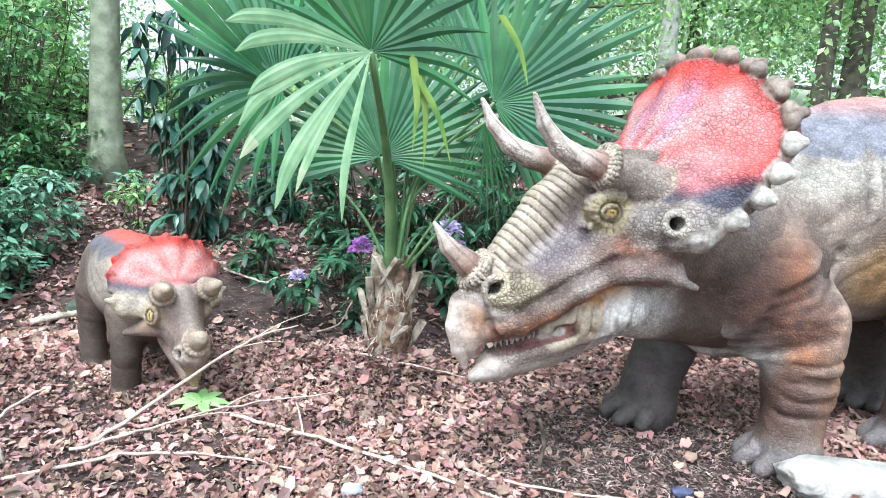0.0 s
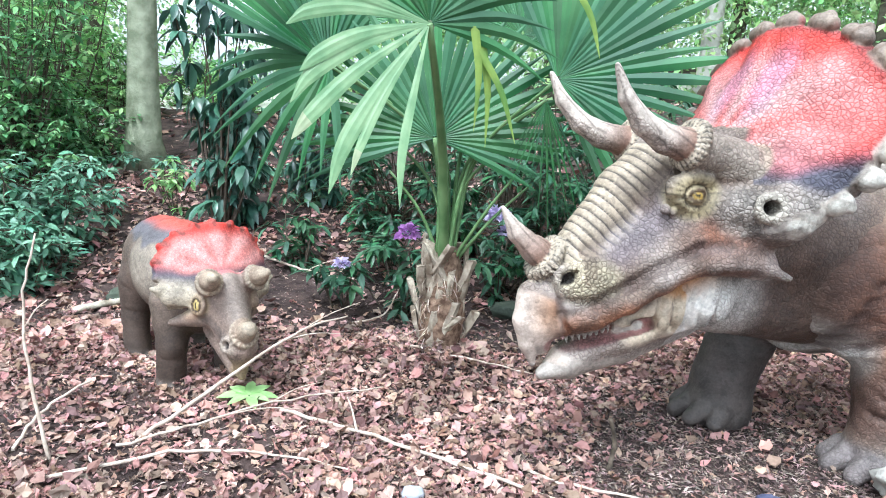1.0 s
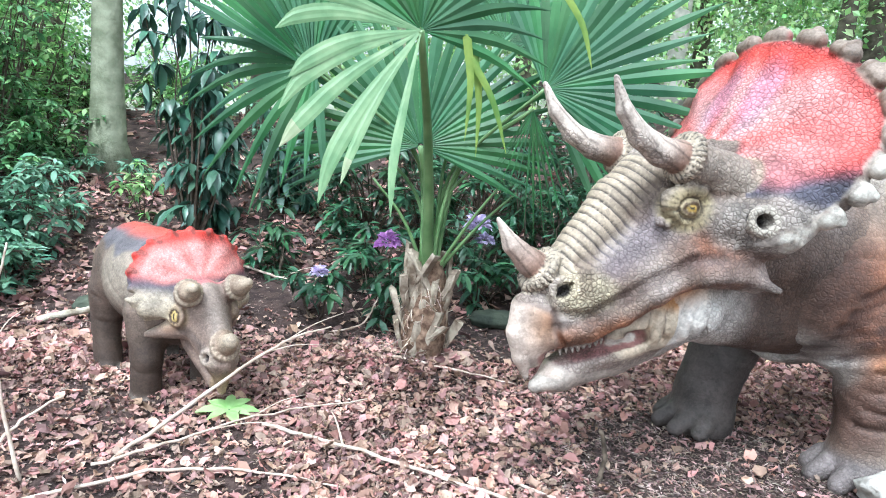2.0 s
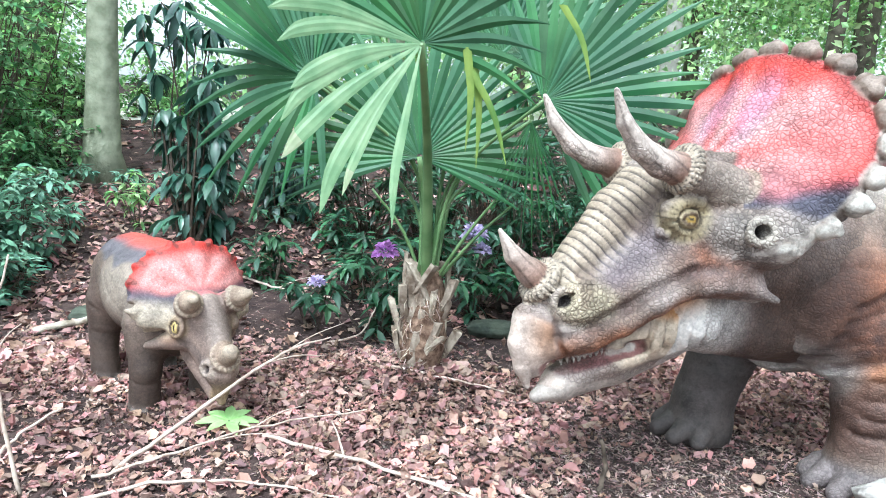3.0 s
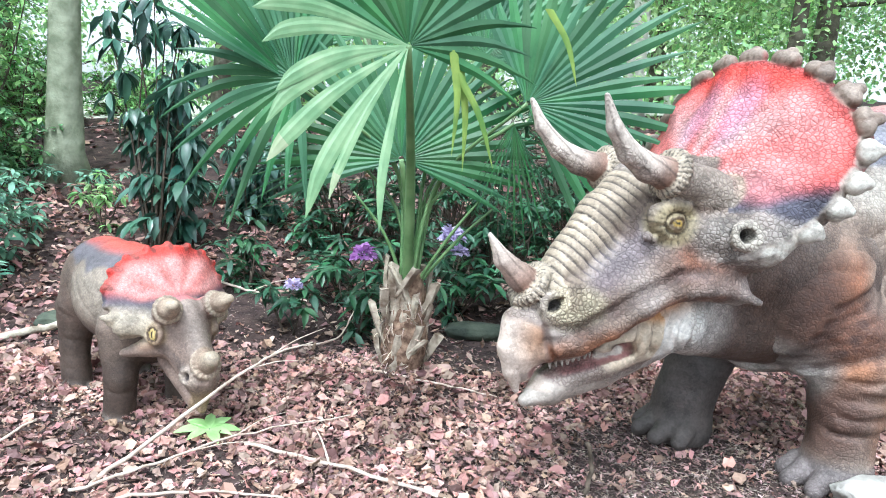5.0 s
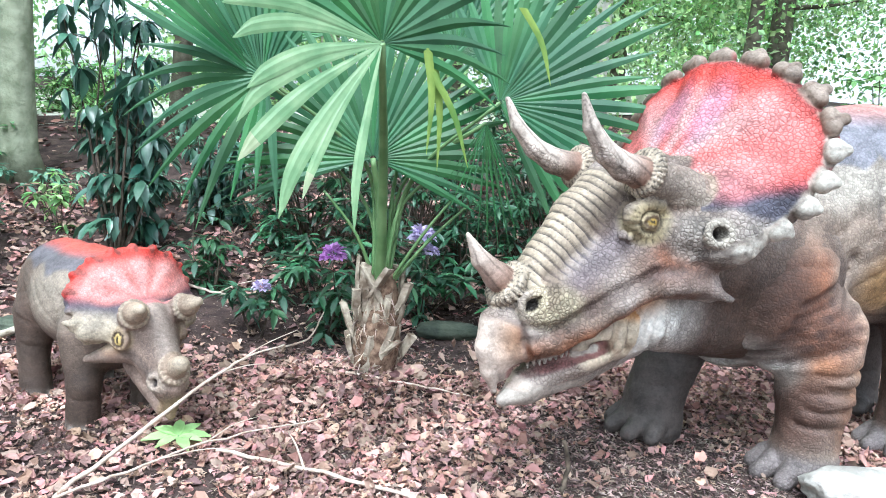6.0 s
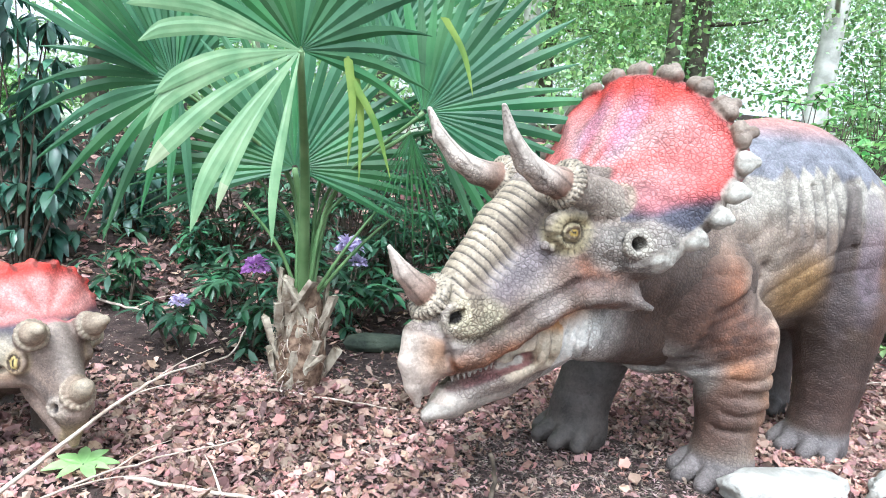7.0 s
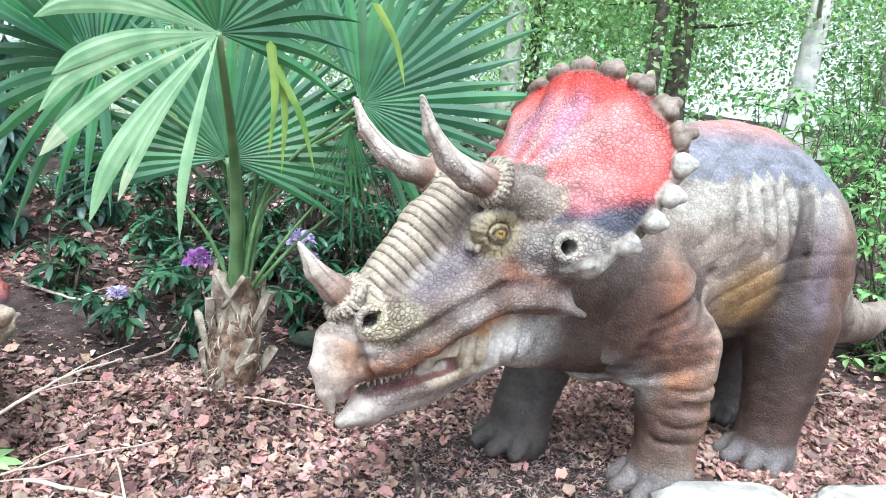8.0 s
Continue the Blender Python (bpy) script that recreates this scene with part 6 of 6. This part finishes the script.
def build_trees():
    tree((-4.5, 9.0), 0.225, 9, 0.012, MAT_BARK, "mature tree with a thick grey-green trunk on the slope", 71, 0.5, 1100, 2.6, 0.15)
    tree((-8.5, 15.0), 0.2, 9, 0.01, MAT_BARK_DARK, "woodland tree with a slender brown trunk", 72, 0.35, 900, 3.0, 0.2)
    tree((-3.5, 12.5), 0.18, 9, 0.03, MAT_BARK_DARK, "woodland tree with a slender brown trunk", 73, 0.35, 800, 2.6, 0.18)
    tree((6.9, 12.6), 0.17, 9, 0.015, MAT_BARK_DARK, "slim dark woodland tree with a bare lower trunk", 74, 0.35, 900, 2.8, 0.18)
    tree((7.65, 12.9), 0.25, 9, 0.01, MAT_BARK_DARK, "dark woodland tree with a bare straight trunk", 75, 0.35, 900, 2.8, 0.18)
    tree((7.8, 9.7), 0.22, 9, 0.07, MAT_BARK_PALE, "pale smooth-barked tree standing in brush", 76, 0.4, 900, 2.6, 0.16)
    tree((10.5, 10.6), 0.30, 9, 0.05, MAT_BARK, "woodland tree with a mossy grey trunk", 77, 0.35, 1000, 2.8, 0.18)
    tree((4.6, 14.5), 0.22, 10, 0.0, MAT_BARK_PALE, "pale-barked woodland tree behind the clearing", 78, 0.35, 900, 3.0, 0.2)
    tree((6.0, 17.0), 0.2, 10, 0.02, MAT_BARK_DARK, "slim dark woodland tree further back", 79, 0.3, 900, 3.2, 0.22)
    tree((14.8, 14.5), 0.3, 11, 0.02, MAT_BARK_DARK, "dark woodland tree further back", 80, 0.3, 900, 3.4, 0.22)
    tree((1.5, 15.0), 0.24, 10, 0.02, MAT_BARK_DARK, "dark woodland tree hidden behind the palm", 81, 0.3, 1000, 3.2, 0.2)
    tree((-1.0, 13.0), 0.2, 10, -0.01, MAT_BARK, "woodland tree with a grey trunk behind the palm", 82, 0.3, 1000, 3.0, 0.2)
    tree((-11.0, 12.0), 0.3, 10, 0.02, MAT_BARK_DARK, "dark woodland tree among shrubs", 83, 0.3, 1000, 3.2, 0.2)
    # far woods: uneven banks of foliage with gaps
    places = []
    for i in range(460):
        a = radians(rng.uniform(-62, 62))
        d = rng.uniform(13.5, 36)
        x, y = d * math.sin(a), d * math.cos(a)
        h = rng.uniform(0.3, 9.5)
        deg = math.degrees(a)
        if (-27 < deg < -17 and h < 5) or (32 < deg < 42 and h < 3.6):
            continue
        c = np.array([x, y, float(ground_z(x, y)) + h])
        k = int(rng.integers(520, 1040))
        places.append(c + rng.normal(0, 1.0, (k, 3)) * np.array([1.5, 1.2, 0.75]))
    pl = np.concatenate(places)
    n = len(pl)
    v, f = strew(FAR_LEAF, pl, frames_from(rng.normal(size=(n, 3)) * 0.7 + np.array([0, 0, 1.0]), rng.normal(size=(n, 3))), rng.uniform(0.085, 0.18, n))
    me = np_mesh("far_woods", v, f)
    me.materials.append(MAT_CANOPY)
    tagged(new("far_woods", me), "sunlit green foliage of distant woodland trees", "foliage", kind="stuff")


# ---- small things on the ground ----
def stick(ctrl, r0, r1, label, forks=(), mat=None):
    ctrl = [np.array((x, y, float(ground_z(x, y)) + z)) for x, y, z in ctrl]
    ob = thing("twig", label, "twig", "fallen twigs", at=tuple(ctrl[0]))
    pts = curve_points(ctrl, 18)
    pts = pts + rng.normal(0, 0.0035, pts.shape)
    part("stick", np_mesh("stick", *tri_clean(*tube(pts, 1.25 * np.linspace(r0, r1, 18), 7)), True), mat or MAT_TWIG, ob)
    for k, dx, dy, dz in forks:
        p = pts[k]
        e = p + np.array([dx, dy, dz])
        br = curve_points([p, 0.5 * (p + e) + [0, 0, 0.02], e], 8)
        part("side_twig", np_mesh("side_twig", *tri_clean(*tube(br, np.linspace(r1 * 1.3, r1 * 0.6, 8), 5)), True), MAT_TWIG, ob)


def stone(name, at, size, mat, label, seed, category="stone", tilt=(0, 0, 0), flat=0.6):
    r = np.random.default_rng(seed)
    bm = bmesh.new()
    bmesh.ops.create_icosphere(bm, subdivisions=4, radius=1)
    for v in bm.verts:
        c = np.array(v.co)
        c = np.sign(c) * np.abs(c) ** 0.65
        k = 1 + 0.16 * float(lumps(c[None], 3.1, seed)[0]) + 0.07 * float(lumps(c[None], 9, seed)[0])
        v.co = Vector((c[0] * size[0] * k, c[1] * size[1] * k, c[2] * size[2] * k))
    bm.transform(pose(at[0], at[1], float(ground_z(at[0], at[1])) + size[2] * flat, *tilt))
    for f in bm.faces:
        f.smooth = True
    ob = part(name, bm, mat, None)
    tagged(ob, label, category)


def build_small():
    stick([(-1.58, 2.95, 0.0), (-1.33, 3.18, 0.17), (-1.07, 3.45, 0.33), (-0.93, 3.60, 0.39), (-0.77, 3.74, 0.40)], 0.009, 0.003, "long bare pale twig arching off the leaf litter", ((10, 0.30, 0.25, 0.13), (9, 0.26, 0.22, -0.02)))
    stick([(-1.62, 2.85, 0.02), (-1.35, 3.05, 0.05), (-1.05, 3.35, 0.05), (-0.55, 3.62, 0.04)], 0.006, 0.003, "thin bare pale twig lying on leaves", ((8, 0.35, 0.05, 0.03), (11, 0.2, 0.25, 0.02)))
    stick([(-1.75, 2.55, 0.02), (-1.30, 2.78, 0.05), (-0.90, 2.86, 0.03), (-0.55, 2.80, 0.02)], 0.007, 0.003, "thin curved pale twig lying on leaves")
    stick([(-1.02, 3.30, 0.03), (-0.55, 3.12, 0.04), (0.05, 2.85, 0.03), (0.55, 2.60, 0.02)], 0.008, 0.005, "long straight pale twig lying on leaves", ((5, -0.1, 0.28, 0.05),))
    stick([(0.10, 3.05, 0.02), (0.35, 2.86, 0.03), (0.9, 2.75, 0.03), (1.5, 2.78, 0.02)], 0.006, 0.003, "thin straight pale twig lying on leaves")
    stick([(-1.83, 2.72, 0.0), (-1.92, 2.76, 0.38), (-1.96, 2.80, 0.68), (-1.91, 2.82, 0.95)], 0.007, 0.003, "upright bare pale stem rising from leaves", ((9, 0.08, 0.05, 0.12),))
    stick([(-2.05, 2.80, 0.0), (-2.00, 2.95, 0.12), (-1.86, 3.10, 0.22)], 0.007, 0.004, "short bare leaning stem in leaves")
    stick([(-0.45, 4.10, 0.02), (-0.10, 3.98, 0.03), (0.30, 4.02, 0.03)], 0.006, 0.003, "thin twig lying by the palm")
    stick([(-0.95, 5.00, 0.02), (-0.72, 4.95, 0.10), (-0.62, 5.00, 0.28)], 0.006, 0.004, "bare bent twig under the rhododendrons")
    stick([(-2.95, 4.75, 0.02), (-2.55, 5.10, 0.10), (-2.15, 5.55, 0.22)], 0.022, 0.014, "thick dead branch leaning behind the small statue", mat=MAT_STUB)
    stick([(-2.0, 6.2, 0.05), (-1.5, 5.9, 0.08), (-1.0, 5.8, 0.06)], 0.010, 0.005, "dead branch on the ground under shrubs", ((8, 0.3, 0.1, 0.1),))
    stick([(0.56, 3.05, 0.0), (0.58, 3.06, 0.14), (0.545, 3.04, 0.26)], 0.010, 0.008, "dark upright stake in the leaves", mat=MAT_STEM)
    stick([(2.6, 4.4, 0.02), (3.3, 4.3, 0.05), (4.2, 4.45, 0.06)], 0.008, 0.004, "thin dead branch lying behind the big statue")
    # pale rocks at the bed's edge
    stone("rock", (2.02, 2.92), (0.34, 0.12, 0.09), MAT_ROCK, "pale limestone edging rock lying on the leaves", 5, "rock", (0, 4, 6))
    stone("rock", (2.75, 2.80), (0.30, 0.14, 0.10), MAT_ROCK, "pale limestone edging rock lying on the leaves", 6, "rock", (3, -5, -8))
    stone("stone", (0.33, 5.35), (0.24, 0.12, 0.07), MAT_STONE, "mossy dark stone lying behind the palm", 7)
    stone("stone", (-2.72, 5.15), (0.17, 0.12, 0.06), MAT_STONE, "mossy dark stone on the leaves", 8)
    stone("stone", (-0.30, 2.66), (0.045, 0.035, 0.03), MAT_GREY, "small angular grey stone lying on leaves", 9)
    stone("stone", (1.20, 2.86), (0.05, 0.03, 0.02), MAT_SLATE, "small dark blue slate chip lying on leaves", 10)
    # spotlight box behind the small statue
    z = float(ground_z(-2.08, 5.75))
    lamp = thing("garden_spotlight", "black garden spotlight box on the ground behind the small statue", "spotlight", at=(-2.08, 5.75, z))
    bm = bmesh.new()
    bmesh.ops.create_cube(bm, size=1)
    bmesh.ops.bevel(bm, geom=bm.edges[:], offset=0.08, segments=2, affect="EDGES")
    bm.transform(pose(-2.08, 5.75, z + 0.16, 18, 0, 20) @ Matrix.Diagonal((0.19, 0.12, 0.17, 1)))
    part("housing", bm, MAT_BLACK, lamp)
    bm = bmesh.new()
    bmesh.ops.create_cube(bm, size=1)
    bmesh.ops.bevel(bm, geom=bm.edges[:], offset=0.08, segments=2, affect="EDGES")
    bm.transform(pose(-2.08, 5.76, z + 0.03, 0, 0, 20) @ Matrix.Diagonal((0.05, 0.05, 0.12, 1)))
    part("stand", bm, MAT_BLACK, lamp)
    # sycamore sprig: bright lobed leaves lying flat
    z = float(ground_z(-1.22, 3.42))
    sprig = thing("fresh_leaf_sprig", "bright green fresh leaf sprig lying on dead leaves", "leaf sprig", at=(-1.22, 3.42, z))
    for i, (a, ln, el) in enumerate(((10, 0.15, 0.15), (55, 0.14, 0.35), (100, 0.13, 0.5), (150, 0.15, 0.3), (185, 0.17, 0.12), (230, 0.12, 0.1), (300, 0.14, 0.12), (340, 0.12, 0.2))):
        d = np.array([math.cos(radians(a)), math.sin(radians(a)), el])
        v, f = strew(leaf_shape(0.42, 0.3, 0.25, 0.5, 4), np.array([[-1.22, 3.42, z + 0.045]]), frames_from(np.array([[0.05, -0.2, 1.0]]), d[None]), [ln])
        part("leaf", np_mesh("leaf", v, f, True), MAT_SPRIG, sprig)
    part("stalk", np_mesh("stalk", *tri_clean(*tube(curve_points([(-1.22, 3.42, z - 0.01), (-1.215, 3.42, z + 0.03), (-1.22, 3.42, z + 0.05)], 5), 0.004, 6))), MAT_PETIOLE, sprig)


MAT_SLATE = material("slate", (0.05, 0.055, 0.10), (0.12, 0.125, 0.2), 20, 0.7, 0.4, 60, 0.004)
MAT_GREY = material("grey_stone", (0.28, 0.29, 0.32), (0.45, 0.46, 0.48), 20, 0.85, 0.4, 60, 0.004)
MAT_SPRIG = material("sprig_leaf", (0.34, 0.56, 0.18), (0.50, 0.70, 0.30), 14, 0.5, 0.15, 90, 0.002, island=0.15, translucent=0.3)

def build_sunlit_strip():
    """A pale strip of ground added to stand in for sunlit glare at the back."""
    xs = np.linspace(-40, 45, 90)
    mid = 15.0 + 1.6 * np.sin(xs * 0.12 + 0.5) + 0.02 * np.abs(xs) ** 1.3
    v, f = [], []
    for k, (x, m) in enumerate(zip(xs, mid)):
        # broader at the two gaps meant to look blown out white
        wide = 3.2 * math.exp(-((x + 7.2) / 2.6) ** 2) + 3.6 * math.exp(-((x - 10.0) / 3.2) ** 2)
        for y in np.linspace(m - 1.6 - wide, m + 1.9 + wide, 6):
            v.append((x, y, float(ground_z(x, y)) + 0.03))
    for k in range(len(xs) - 1):
        for j in range(5):
            a = 6 * k + j
            f.append((a, a + 6, a + 7, a + 1))
    me = np_mesh("path", np.array(v), np.array(f), True)
    me.materials.append(MAT_SUNLIT_STRIP)
    tagged(new("path", me), "pale strip added in place of overexposed sunlit ground behind the wood", "path", kind="structure")


MAT_SUNLIT_STRIP = material("sunlit_strip", (0.58, 0.56, 0.50), (0.75, 0.73, 0.67), 5, 0.95, 0.4, 60, 0.01)

build_sunlit_strip()
build_palm()
build_shrubs()
build_trees()
build_small()
litter()
